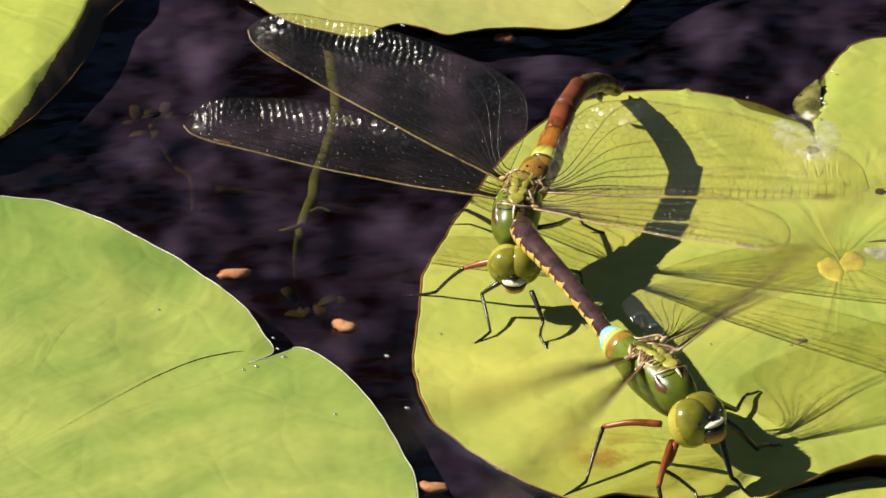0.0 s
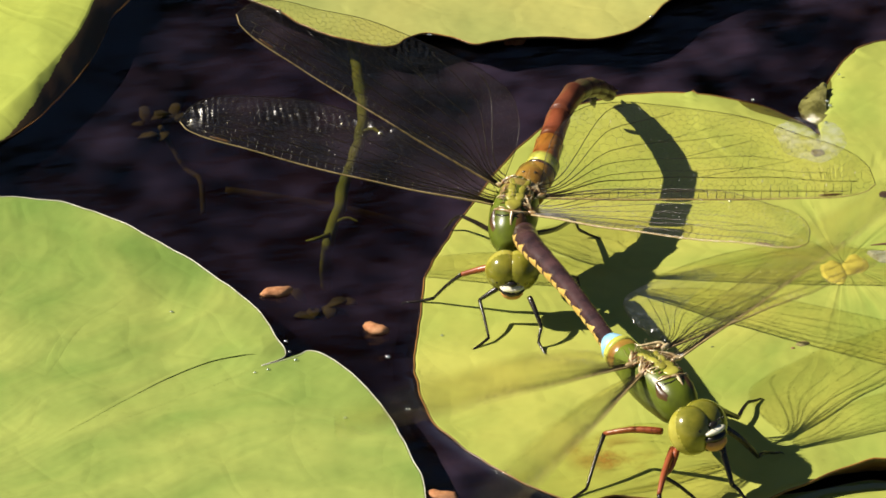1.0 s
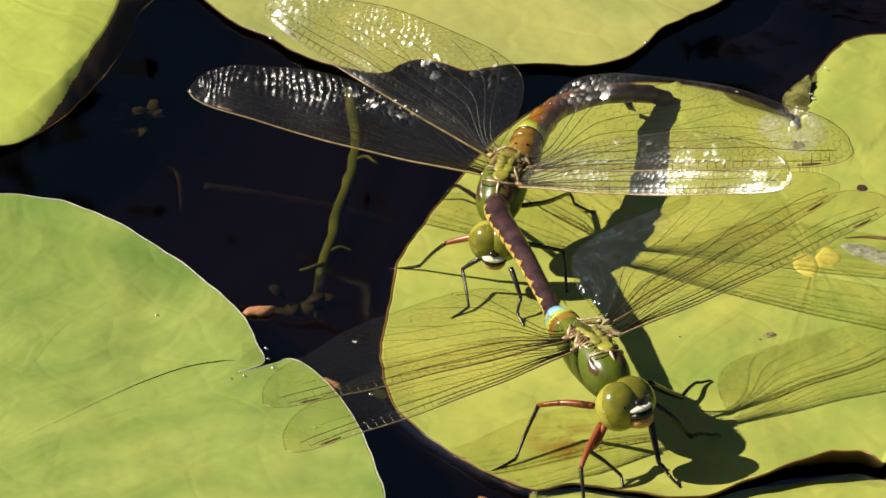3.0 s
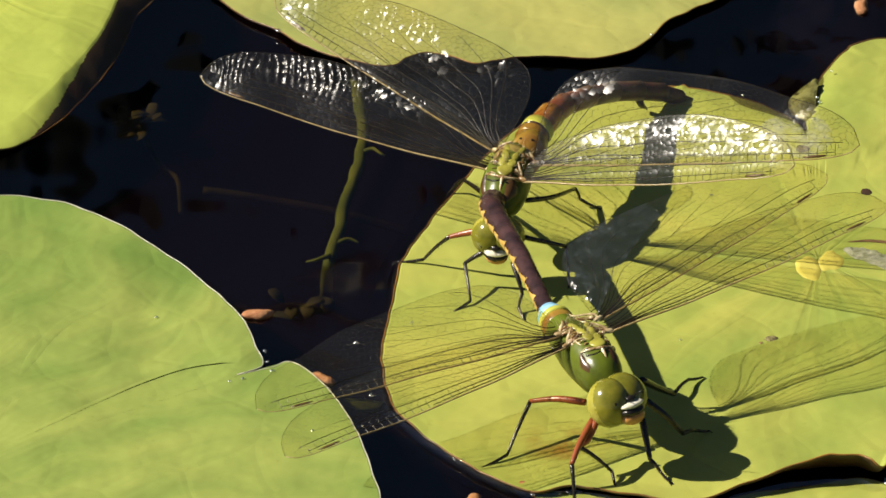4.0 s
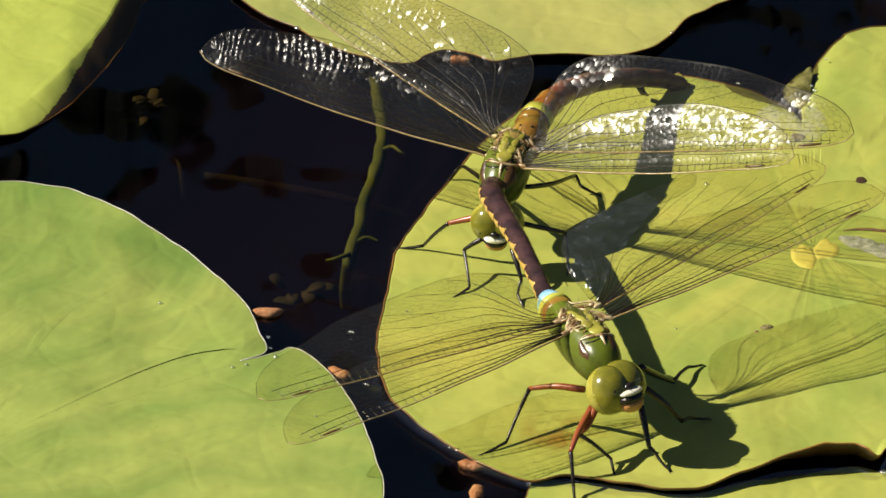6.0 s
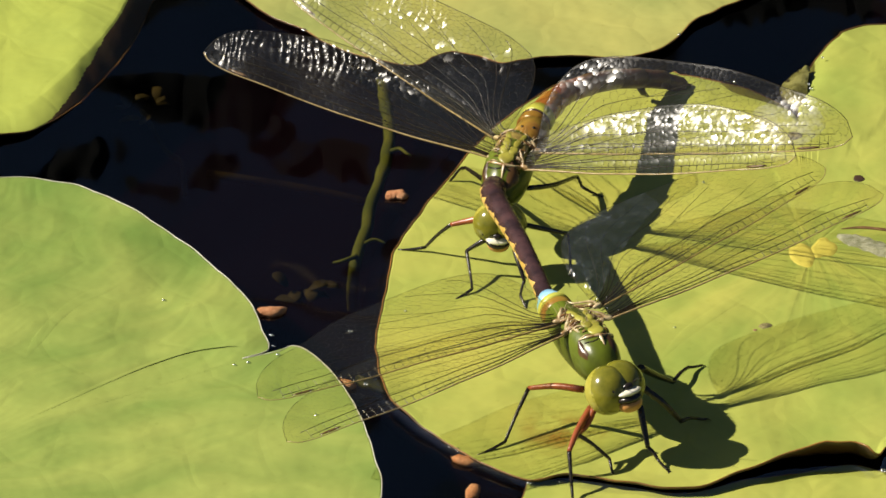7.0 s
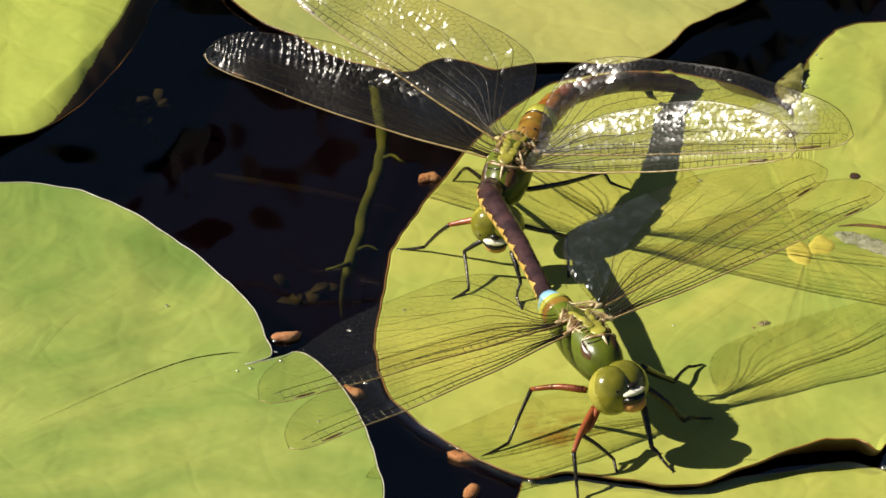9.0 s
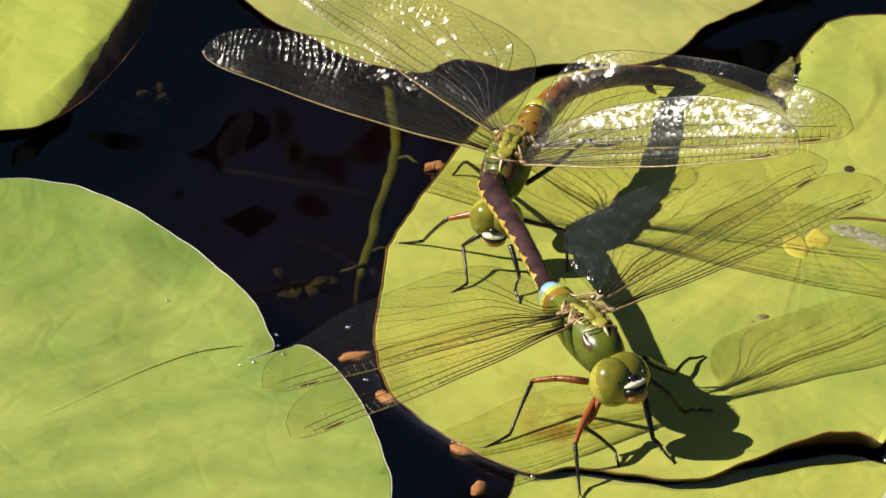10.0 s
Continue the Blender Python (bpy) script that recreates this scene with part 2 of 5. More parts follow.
# murk sheets; their violet haze stands in for the hue of mirrored sky
MURK_VIOLET, mt, _ = clear_film("murk with mirrored sky's violet in its haze", (0.76, 0.73, 0.58), 0.0, 0.5, 0.0045)
[n for n in mt.nodes if n.type == "BSDF_DIFFUSE"][0].inputs[0].default_value = (0.78, 0.29, 0.62, 1)
# added drifting clouds whose violet stands in for sky mirrored in the ruffled water
SKY_PUFFS, qt, _ = clear_film("patchy mirrored sky as a violet haze", (0.95, 0.94, 0.93), 0.0, 0.5, 0.0)
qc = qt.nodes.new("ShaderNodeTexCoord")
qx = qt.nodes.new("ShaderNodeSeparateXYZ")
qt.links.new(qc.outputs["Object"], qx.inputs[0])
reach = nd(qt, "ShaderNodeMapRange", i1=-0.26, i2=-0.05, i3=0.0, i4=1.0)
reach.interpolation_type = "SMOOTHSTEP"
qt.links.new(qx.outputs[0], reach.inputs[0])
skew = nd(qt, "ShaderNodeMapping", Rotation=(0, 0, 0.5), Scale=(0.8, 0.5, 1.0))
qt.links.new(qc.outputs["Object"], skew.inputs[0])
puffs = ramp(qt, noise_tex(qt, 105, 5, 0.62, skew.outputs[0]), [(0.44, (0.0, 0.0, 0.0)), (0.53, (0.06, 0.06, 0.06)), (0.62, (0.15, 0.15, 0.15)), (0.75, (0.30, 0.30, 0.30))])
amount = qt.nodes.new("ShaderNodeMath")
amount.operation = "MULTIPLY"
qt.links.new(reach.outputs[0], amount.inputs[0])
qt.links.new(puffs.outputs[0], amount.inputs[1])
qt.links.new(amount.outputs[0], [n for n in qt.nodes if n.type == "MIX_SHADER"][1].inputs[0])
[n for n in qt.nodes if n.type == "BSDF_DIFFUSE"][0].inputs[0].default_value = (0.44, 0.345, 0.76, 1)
LIP, lt, _ = clear_film("water drawn up at the leaf", (0.98, 0.98, 0.98), 0.08, 0.05, 0.0)
lz = lt.nodes.new("ShaderNodeSeparateXYZ")
lt.links.new(lt.nodes.new("ShaderNodeTexCoord").outputs["Object"], lz.inputs[0])
steep = nd(lt, "ShaderNodeMapRange", i1=0.00002, i2=0.0004, i3=0.0, i4=0.12)
lt.links.new(lz.outputs[2], steep.inputs[0])
lt.links.new(steep.outputs[0], [n for n in lt.nodes if n.type == "MIX_SHADER"][0].inputs[0])


# stain on the leaf; the wings' shade is painted into the same patch
STAIN_X, STAIN_Y = -39.0, -55.0
STAIN_SHADE = bpy.data.materials.new("leaf stain with wing shade in its colour")
STAIN_SHADE.use_nodes = True
st = STAIN_SHADE.node_tree
sb = st.nodes["Principled BSDF"]
sb.inputs["Base Color"].default_value = (0.36, 0.20, 0.03, 1)
sb.inputs["Roughness"].default_value = 0.5
far = nd(st, "ShaderNodeVectorMath", i1=(STAIN_X * MM, STAIN_Y * MM, 0.001))
far.operation = "DISTANCE"
st.links.new(st.nodes.new("ShaderNodeTexCoord").outputs["Object"], far.inputs[0])
near = nd(st, "ShaderNodeMapRange", i1=0.0015, i2=0.0075, i3=1.0, i4=0.0)
st.links.new(far.outputs["Value"], near.inputs[0])
patchy = ramp(st, noise_tex(st, 240, 4, 0.6), [(0.42, (0, 0, 0)), (0.68, (0.75, 0.75, 0.75))])
share = st.nodes.new("ShaderNodeMath")
share.operation = "MULTIPLY"
st.links.new(near.outputs[0], share.inputs[0])
st.links.new(patchy.outputs[0], share.inputs[1])
st.links.new(share.outputs[0], sb.inputs["Alpha"])


# ---------------------------------------------------------------- mesh helpers
def part(name, bm, mat, parent=None, label="", smooth=True):
    """Links a bmesh (in mm) as one mesh object under a thing or a part."""
    me = bpy.data.meshes.new(name)
    for v in bm.verts:
        v.co *= MM
    bm.normal_update()
    bm.to_mesh(me)
    bm.free()
    for m in mat if isinstance(mat, (list, tuple)) else [mat]:
        me.materials.append(m)
    for p in me.polygons:
        p.use_smooth = smooth
    ob = new(name, me)
    ob.parent = parent
    if label:
        tagged(ob, label)
    return ob


def tube(bm, pts, radii, sides=8, flat=1.0, caps=True, mat=0):
    """A lofted tube through pts; flat scales it along its own upward side."""
    pts = [Vector(p) for p in pts]
    rings = []
    for i, p in enumerate(pts):
        d = (pts[min(i + 1, len(pts) - 1)] - pts[max(i - 1, 0)]).normalized()
        side = d.cross(Vector((0, 0, 1)))
        side = side.normalized() if side.length > 1e-3 else Vector((1, 0, 0))
        up = side.cross(d)
        r = radii[i] if hasattr(radii, "__len__") else radii
        rings.append([bm.verts.new(p + side * (math.cos(a) * r) + up * (math.sin(a) * r * flat))
                      for a in (2 * math.pi * k / sides for k in range(sides))])
    for a, b in zip(rings, rings[1:]):
        for k in range(sides):
            f = bm.faces.new((a[k], a[(k + 1) % sides], b[(k + 1) % sides], b[k]))
            f.material_index = mat
    if caps:
        bm.faces.new(rings[0][::-1]).material_index = mat
        bm.faces.new(rings[-1]).material_index = mat
    return rings


def blob(bm, centre, radii, turn=None, seg=20, mat=0):
    """An ellipsoid with its axes turned by the matrix turn."""
    m = Matrix.Translation(centre) @ (turn.to_4x4() if turn else Matrix()) @ Matrix.Diagonal((*radii, 1))
    r = bmesh.ops.create_uvsphere(bm, u_segments=seg, v_segments=max(6, seg // 2), radius=1, matrix=m)
    for v in r["verts"]:
        for f in v.link_faces:
            f.material_index = mat
    return r["verts"]


def spline(pts, n, closed=False):
    """Points along a smooth curve through pts, n to each stretch."""
    pts = [np.array(p, float) for p in pts]
    res, k = [], len(pts)
    for i in range(k if closed else k - 1):
        if closed:
            a, b, c, d = pts[i - 1], pts[i], pts[(i + 1) % k], pts[(i + 2) % k]
        else:
            a, b, c, d = pts[max(i - 1, 0)], pts[i], pts[i + 1], pts[min(i + 2, k - 1)]
        for s in range(n):
            u = s / n
            res.append(0.5 * (2 * b + (c - a) * u + (2 * a - 5 * b + 4 * c - d) * u * u + (3 * b - a - 3 * c + d) * u ** 3))
    if not closed:
        res.append(pts[-1])
    return res


# ---------------------------------------------------------------- pond
def sheet(name, size, z, mat, label, cat):
    bm = bmesh.new()
    bmesh.ops.create_grid(bm, x_segments=8, y_segments=8, size=size)
    for v in bm.verts:
        v.co.z = z
    return tagged(part(name, bm, mat), label, cat, kind="structure")


sheet("pond_bed", 200000, -90, MUD, "dark muddy bed of the pond", "pond bed")
water = sheet("water", 200000, 0, WATER, "dark still pond water between the lily pads", "water")


sky_sheet = sheet("stirred_water", 200000, -4, SKY_PUFFS, "added sheet with patchy mirrored sky put into its grey-violet colour", "water")
for depth in (11, 17, 24, 32, 42, 55):
    sheet("murk", 200000, -depth, MURK_VIOLET, "brown murk with the violet of mirrored sky put into its haze", "water")


def wooded_bank():
    """Dark wooded far bank, out of view, added so that the water mirrors dark patches among the sky."""
    bm = bmesh.new()
    cols = []
    for i in range(241):
        x = -60000 + 500 * i
        h = 7000 + 2600 * noise.noise((i * 0.06, 0.3, 0)) + 2200 * noise.noise((i * 0.23, 4.1, 0)) + 1300 * noise.noise((i * 0.9, 9.3, 0))
        cols.append([bm.verts.new((x, 12000 + 900 * noise.noise((i * 0.31, k * 0.8, 2)) + 500 * k, -90 + h * k / 6)) for k in range(7)])
    for a, b in zip(cols, cols[1:]):
        for k in range(6):
            bm.faces.new((a[k], b[k], b[k + 1], a[k + 1]))
    return tagged(part("backdrop", bm, BANK, smooth=False), "unseen wooded far bank, added for the water to mirror", "backdrop", kind="structure")


wooded_bank()


def submerged_stem(pts, r, label):
    bm = bmesh.new()
    tube(bm, spline(pts, 6), r, 8)
    return tagged(part("pond_weed", bm, WEED), label, "water weed", "submerged weed")


def submerged_weed(centre, seed, n, size):
    """A loose clump of short limp leaves under the surface."""
    rnd = random.Random(seed)
    root = new("water_weed")
    root.location = Vector(centre) * MM
    tagged(root, "dim brown-green water weed under the surface", "water weed", "submerged weed")
    for _ in range(n):
        a, el = rnd.uniform(0, 6.28), rnd.uniform(-0.3, 0.8)
        d = Vector((math.cos(a) * math.cos(el), math.sin(a) * math.cos(el), math.sin(el)))
        w = d.cross(Vector((0, 0, 1))).normalized()
        ln = size * rnd.uniform(0.5, 1.1)
        start = Vector((rnd.uniform(-1, 1), rnd.uniform(-1, 1), rnd.uniform(-0.5, 0.5))) * size * 0.6
        bm = bmesh.new()
        tube(bm, [start, start + d * ln * 0.4, start + d * ln * 0.8 - Vector((0, 0, ln * 0.1)), start + d * ln - Vector((0, 0, ln * 0.25))], [0.4, size * 0.24, size * 0.2, 0.2], 8, 0.25)
        part("weed_leaf", bm, WEED, root)
    return root


submerged_stem([(-38.1, 50.9, -16), (-27.4, 51.2, -18), (-16.6, 50.7, -20), (-5.8, 51.7, -24)], 0.7, "dim brown stem lying under the water")
submerged_stem([(-48.4, 54.5, -6.5), (-46.6, 56.5, -11.5), (-44.4, 51.5, -12.4), (-42.0, 48.8, -13.0), (-41.4, 43.5, -16)], 0.45, "dim brown stem hanging from a water weed")
submerged_weed((-48.9, 54.0, -5.6), 5, 9, 4.2)
submerged_weed((-22.0, 5.0, -10.6), 8, 7, 5.0)


def sunken_scrap():
    """A bent scrap of old leaf that hangs just under the surface."""
    bm = bmesh.new()
    grid = []
    for i in range(13):
        a = i / 12 * 2 - 1
        half = 1.9 * math.sqrt(max(0.02, 1 - a * a)) * (1 + 0.3 * noise.noise((a * 2, 1, 3)))
        grid.append([bm.verts.new((a * 3.8, half * b + 0.5 * a * a, -1.6 - 0.5 * a - 0.8 * b * b + 0.3 * noise.noise((a * 2, b * 2, 6)))) for b in (-1, -0.6, -0.2, 0.2, 0.6, 1)])
    for a, b in zip(grid, grid[1:]):
        for k in range(5):
            bm.faces.new((a[k], b[k], b[k + 1], a[k + 1]))
    bmesh.ops.solidify(bm, geom=bm.faces[:], thickness=0.25)
    return tagged(part("leaf_scrap", bm, STALK), "olive scrap of old leaf under the surface", "plant debris")


scrap = sunken_scrap()


# ---------------------------------------------------------------- lily pads
def lily_pad(centre, outline, z0, mat, label, seed, shape, rim_mat=None, rim=0.16, thick=0.7, brown=2.0, lip=False):
    """A floating leaf: blade with wavy edge and thickness, and a thin rim. shape(x, y, f): lift in mm, f runs 0 to 1 outwards."""
    root = new("lily_pad")
    root.location = (centre[0] * MM, centre[1] * MM, 0)
    tagged(root, label, "lily pad", "lily pads on the pond")
    rnd = random.Random(seed)
    edge = spline(outline, 13, True)
    n = len(edge)
    edge = [e * (1 + 0.005 * noise.noise((e[0] * 0.3, e[1] * 0.25, seed))) for e in edge]
    fr = [i / 36 for i in range(33)] + [0.893 + 0.005 * i for i in range(21)] + [1.0]

    def top(x, y, f):
        wave = 0.5 * noise.noise((x * 0.035, y * 0.035, seed)) + 0.22 * noise.noise((x * 0.11, y * 0.11, seed + 3))
        return z0 + wave * min(1, f * 2) + shape(x, y, f)

    bm = bmesh.new()
    up, low = [], []
    for f in fr[1:]:
        up.append([bm.verts.new((e[0] * f, e[1] * f, top(e[0] * f, e[1] * f, f))) for e in edge])
        low.append([bm.verts.new((e[0] * f, e[1] * f, top(e[0] * f, e[1] * f, f) - thick * (1 - 0.55 * f))) for e in edge])
    ct, cb = bm.verts.new((0, 0, top(0, 0, 0))), bm.verts.new((0, 0, top(0, 0, 0) - thick))
    for k in range(n):
        j = (k + 1) % n
        bm.faces.new((ct, up[0][k], up[0][j]))
        bm.faces.new((cb, low[0][j], low[0][k])).material_index = 1
        for a, b, f in zip(up, up[1:], fr[1:]):
            bm.faces.new((a[k], b[k], b[j], a[j])).material_index = 1 if f >= brown + 0.1 * min(1, max(0, (24 - edge[k][0]) / 11)) else 0
        for a, b in zip(low, low[1:]):
            bm.faces.new((a[j], b[j], b[k], a[k])).material_index = 1
        bm.faces.new((up[-1][k], low[-1][k], low[-1][j], up[-1][j])).material_index = 1
    rim_line = [v.co.copy() for v in up[-1]]
    part("blade", bm, [mat, UNDER], root)
    bm = bmesh.new()
    tube(bm, rim_line + rim_line[:1], rim * 0.5, 5, caps=False)
    part("rim", bm, rim_mat or RIM, root, "thin pale leaf rim" if rim_mat is None else "browned curling leaf rim")
    if lip:
        bm = bmesh.new()
        rows = []
        for out, z in ((-0.1, 0.85), (0.25, 0.55), (0.7, 0.3), (1.3, 0.14), (2.1, 0.05), (3.2, 0.015)):
            row = []
            for k in range(n):
                d = Vector(edge[(k + 1) % n]) - Vector(edge[k - 1])
                side = Vector((d.y, -d.x)).normalized()
                side = side if side.dot(Vector(edge[k])) > 0 else -side
                row.append(bm.verts.new((edge[k][0] + side.x * out, edge[k][1] + side.y * out, z)))
            rows.append(row)
        for a, b in zip(rows, rows[1:]):
            for k in range(n):
                bm.faces.new((a[k], a[(k + 1) % n], b[(k + 1) % n], b[k]))
        part("waterline", bm, LIP, root, "film of water drawn up along the leaf's edge")
    return root, top


def flat(x, y, f):
    return 0.0


def fold_left(x, y, f):
    """The cleft of the leaf runs inwards as a soft fold, with one lobe a little higher."""
    d = y - (4.3 + 1.02 * x - 0.0171 * x * x)
    run = min(1, max(0, (x + 20) / 25)) * min(1, max(0, (38 - x) / 4))
    bulge = float(np.interp(x, [-8, 8, 18, 27, 32.5], [0, 0.22, 0.55, 0.9, 0])) * math.exp(-((d - 1.9) / (4.2 if d > 1.9 else 2.0)) ** 2)
    return 0.3 - 0.12 * math.exp(-(d / 1.8) ** 2) * run + bulge


def curl_near(x, y, f):
    """The nearer edge curls upwards a little."""
    cleft = math.exp(-((x + 2.5) / 10) ** 2 - ((y - 49) / 12.5) ** 2)
    if cleft > 0.05:
        return 0.2 - 3.0 * cleft * max(0.0, (f - 0.8) / 0.2) ** 1.3
    if y > -30:
        return 0.5 * max(0, f - 0.9) * 10 * (x > -20) * (y > 30)
    lip = float(np.interp(x, [-44, -35, -18, -10, -1, 5, 9, 12], [0.4, 1.2, 1.2, 2.2, 4.4, 4.2, 0.8, 0]))
    return lip * max(0.0, (f - 0.93) / 0.07) ** 1.4


def droop(x, y, f):
    """The outermost strip bends down into the water."""
    side = min(1.0, max(0.0, (x - 6) / 12))
    return side * (1.9 - 2.9 * max(0.0, (f - 0.89) / 0.11) ** 1.2)


def blemish(name, root, top, x, y, rx, ry, mat, label, turn=0.0, seed=1, rise=0.12):
    """A thin irregular patch lying on the leaf."""
    bm = bmesh.new()
    n = 26
    rings = []
    for f in (0.0, 0.55, 0.9, 1.0):
        ring = []
        for k in range(n):
            a = 2 * math.pi * k / n
            w = f * (1 + 0.28 * noise.noise((math.cos(a) * 1.3, math.sin(a) * 1.3, seed)))
            px, py = math.cos(a) * rx * w, math.sin(a) * ry * w
            c, s = math.cos(turn), math.sin(turn)
            px, py = x + px * c - py * s, y + px * s + py * c
            ring.append(bm.verts.new((px, py, top(px, py, 0.5) + rise * (1 - f ** 3) + (0.05 if f < 1 else -0.1))))
        rings.append(ring)
    for a, b in zip(rings, rings[1:]):
        for k in range(n):
            bm.faces.new((a[k], b[k], b[(k + 1) % n], a[(k + 1) % n]))
    bmesh.ops.remove_doubles(bm, verts=bm.verts, dist=1e-5)
    return part(name, bm, mat, root, label)


pad_left, top_left = lily_pad((-56.7, -52.9), [(-11.7, 71.1), (-2.9, 69.5), (5.1, 64.2), (12.3, 56.4), (19.5, 46.9), (24.4, 39.2), (27.5, 32.5), (29.4, 24.2), (30.3, 19.7), (26.6, 16.8), (31.8, 19.4), (34.1, 20.9), (37.5, 17.6), (41.3, 10.2), (44.8, 0.6), (47.2, -11.3), (48.1, -23.7), (42.1, -53.8), (18.9, -75.5), (-12.8, -68.4), (-39.7, -23.7), (-42.1, 32.5), (-24.6, 66.8)], 1.0, LEAF_L, "broad green lily pad with a cleft and soft folds", 2, fold_left)
pad_right, top_right = lily_pad((56.6, -1.2), [(-1.9, 48.7), (-6, 52.2), (-10.5, 53.3), (-16.7, 54), (-25.6, 54.8), (-31.9, 53.9), (-39.1, 49.8), (-46.3, 39.9), (-52.5, 28.5), (-60.4, 9), (-63.8, -2.2), (-65.4, -15.8), (-66.4, -27.5), (-65.7, -39), (-62.7, -48.7), (-56.1, -57.5), (-51.2, -63), (-44.6, -68), (-38.9, -67.3), (-31.6, -69.3), (-24.3, -71.2), (-19.4, -71), (-12.7, -67.4), (-6.1, -64.9), (-0.4, -64.2), (3.1, -64), (6.3, -65.4), (8.3, -60.5), (11.8, -54.6), (18, -50.5), (33, -46), (54.5, -27.5), (61.3, 2.9), (50.6, 33), (34.5, 56.8), (21.6, 67.8), (13.6, 69.7), (7.1, 66.6), (3.5, 61.1), (1.1, 55.9), (-0.2, 50.2), (-0.3, 44.6)], 0.8, LEAF_R, "large yellow-green lily pad under the dragonflies", 5, curl_near, RIM_BROWN, 0.28, lip=True)
pad_top, top_top = lily_pad((6.2, 120.1), [(-38.4, -41.7), (-34.7, -46.5), (-30.1, -50.3), (-26.4, -55.1), (-19.1, -60.7), (-11.9, -63), (-9.2, -60.3), (-6.1, -58.5), (-2, -59.8), (1.5, -61.7), (5.1, -60.7), (8.3, -59.8), (14.1, -59.4), (18.6, -60.2), (22.2, -59.8), (26.8, -57.3), (30, -52.8), (32.9, -47.5), (37.1, -43.2), (44.7, -34), (48.5, -6.2), (33.9, 44), (-4.6, 61.4), (-38.3, 39.6), (-50.4, -6.2), (-43.2, -32)], 1.0, LEAF_T, "pale green lily pad with a wavy edge", 8, flat, RIM_BROWN, 0.2)
pad_corner, _ = lily_pad((-77.6, 92.1), [(8.4, -58.2), (12.7, -55.3), (17.7, -48), (23.4, -35), (26.6, -25.2), (28.6, -13.7), (31.7, 1.9), (20.3, 46.4), (-3.7, 71.9), (-28, 46.4), (-30.6, -7.9), (-17, -47.6), (-0.4, -58.5)], 1.0, LEAF_C, "bright green lily pad with a bent-down edge", 11, droop, RIM_BROWN, brown=0.9)
pad_front, top_front = lily_pad((45.3, -99.1), [(-33.4, 26.1), (-32.1, 31.2), (-27.6, 31.2), (-21.1, 30.3), (-12.9, 27.5), (-8, 27.8), (-0.5, 31.2), (7.7, 33.4), (14.4, 35.4), (18.4, 33.7), (23, 31), (33.6, 27), (44.6, 8.5), (34.2, -28.1), (-1.5, -42.2), (-32.3, -23.8), (-37.6, 8.5)], 0.2, LEAF_R, "yellow-green lily pad tucked under its neighbour", 14, flat, RIM_BROWN)

YX, YY = -0.1, -1.9
HX, HY = 8.1, 21
NX, NY = -8.1, -23.7
blemish("yellow_spot", pad_right, top_right, YX - 1.6, YY - 0.7, 2.1, 3.7, YELLOW, "yellow patch at the leaf's heart", 0.1, 3)
blemish("yellow_spot", pad_right, top_right, YX + 1.7, YY + 1.2, 2.0, 3.3, YELLOW, "yellow patch at the leaf's heart", -0.2, 9)
blemish("hole", pad_right, top_right, HX, HY, 1.0, 1.15, HOLE, "small dark brown hole", 0, 5, 0.02)
blemish("scar", pad_right, top_right, NX, NY, 1.2, 0.75, SCAR_M, "brown dry scar", 0.3, 6, 0.05)
blemish("scar", pad_right, top_right, NX - 1.6, NY - 1.2, 0.35, 0.3, DRY, "brown dry scar", 0.3, 7, 0.05)
blemish("puddle", pad_right, top_right, -1.9, 38.8, 5.6, 7.5, WET_SKY, "film of water at the leaf's cleft, mirrored sky put into its pale haze", 0.2, 12, 0.1)
blemish("scar", pad_right, top_right, -1.2, 34.2, 1.2, 1.3, SCAR_M, "brown dry scar", 0.2, 8, 0.05)

def surface_veins(root, top, lines, r, mat, proud=0.045):
    """Soft swellings of the leaf along its veins."""
    blade = max((c.data for c in root.children if c.type == "MESH"), key=lambda m: len(m.polygons))
    tree = BVHTree.FromPolygons([v.co for v in blade.vertices], [tuple(p.vertices) for p in blade.polygons])

    def height(x, y):
        hit = tree.ray_cast(Vector((x * MM, y * MM, 0.02)), Vector((0, 0, -1)))[0]
        return hit.z / MM if hit else top(x, y, 1.0)

    for line in lines:
        pts = spline(line, 8)
        n = len(pts)
        bm = bmesh.new()
        wide = [r * (1 - 0.5 * i / n) * (0.06 + 0.94 * min(1.0, i / 9, (n - 1 - i) / 9)) for i in range(n)]
        tube(bm, [(p[0], p[1], height(p[0], p[1]) - 0.07 * w + proud * (min(1.0, i / 9, (n - 1 - i) / 9) * 2 - 1)) for i, (p, w) in enumerate(zip(pts, wide))],
             wide, 18, 0.07)
        part("vein", bm, mat, root, "leaf vein")


surface_veins(pad_left, top_left, [[(26.5, 19.7), (23.4, 19.7), (17.7, 18.2), (12, 14.8), (5.5, 9.1), (-0.9, 2.7), (-8.1, -4)]], 0.6, LEAF_L)
surface_veins(pad_left, top_left, [[(9.5, 41.6), (4.5, 36.5), (-0.9, 30.4), (-4.5, 21), (-7.1, 10.8)], [(23.6, -5.8), (9.8, -8.1), (-1, -9.4), (-10.9, -9.8)]], 1.5, LEAF_L)
surface_veins(pad_right, top_right, [[(-4.1, -7), (-12.1, -15.5), (-20.9, -27.2), (-29.7, -43.6)], [(-3.4, 5.6), (-3.9, 18.3), (-4.1, 30.8)]], 1.6, LEAF_R)
# no vein of the front pad: stands in for the rim of a neighbouring leaf
surface_veins(pad_front, top_front, [[(23.5, 30.0), (21.8, 26.0), (20.2, 21.5), (19.4, 16.0)]], 0.7, RIM, 0.06)


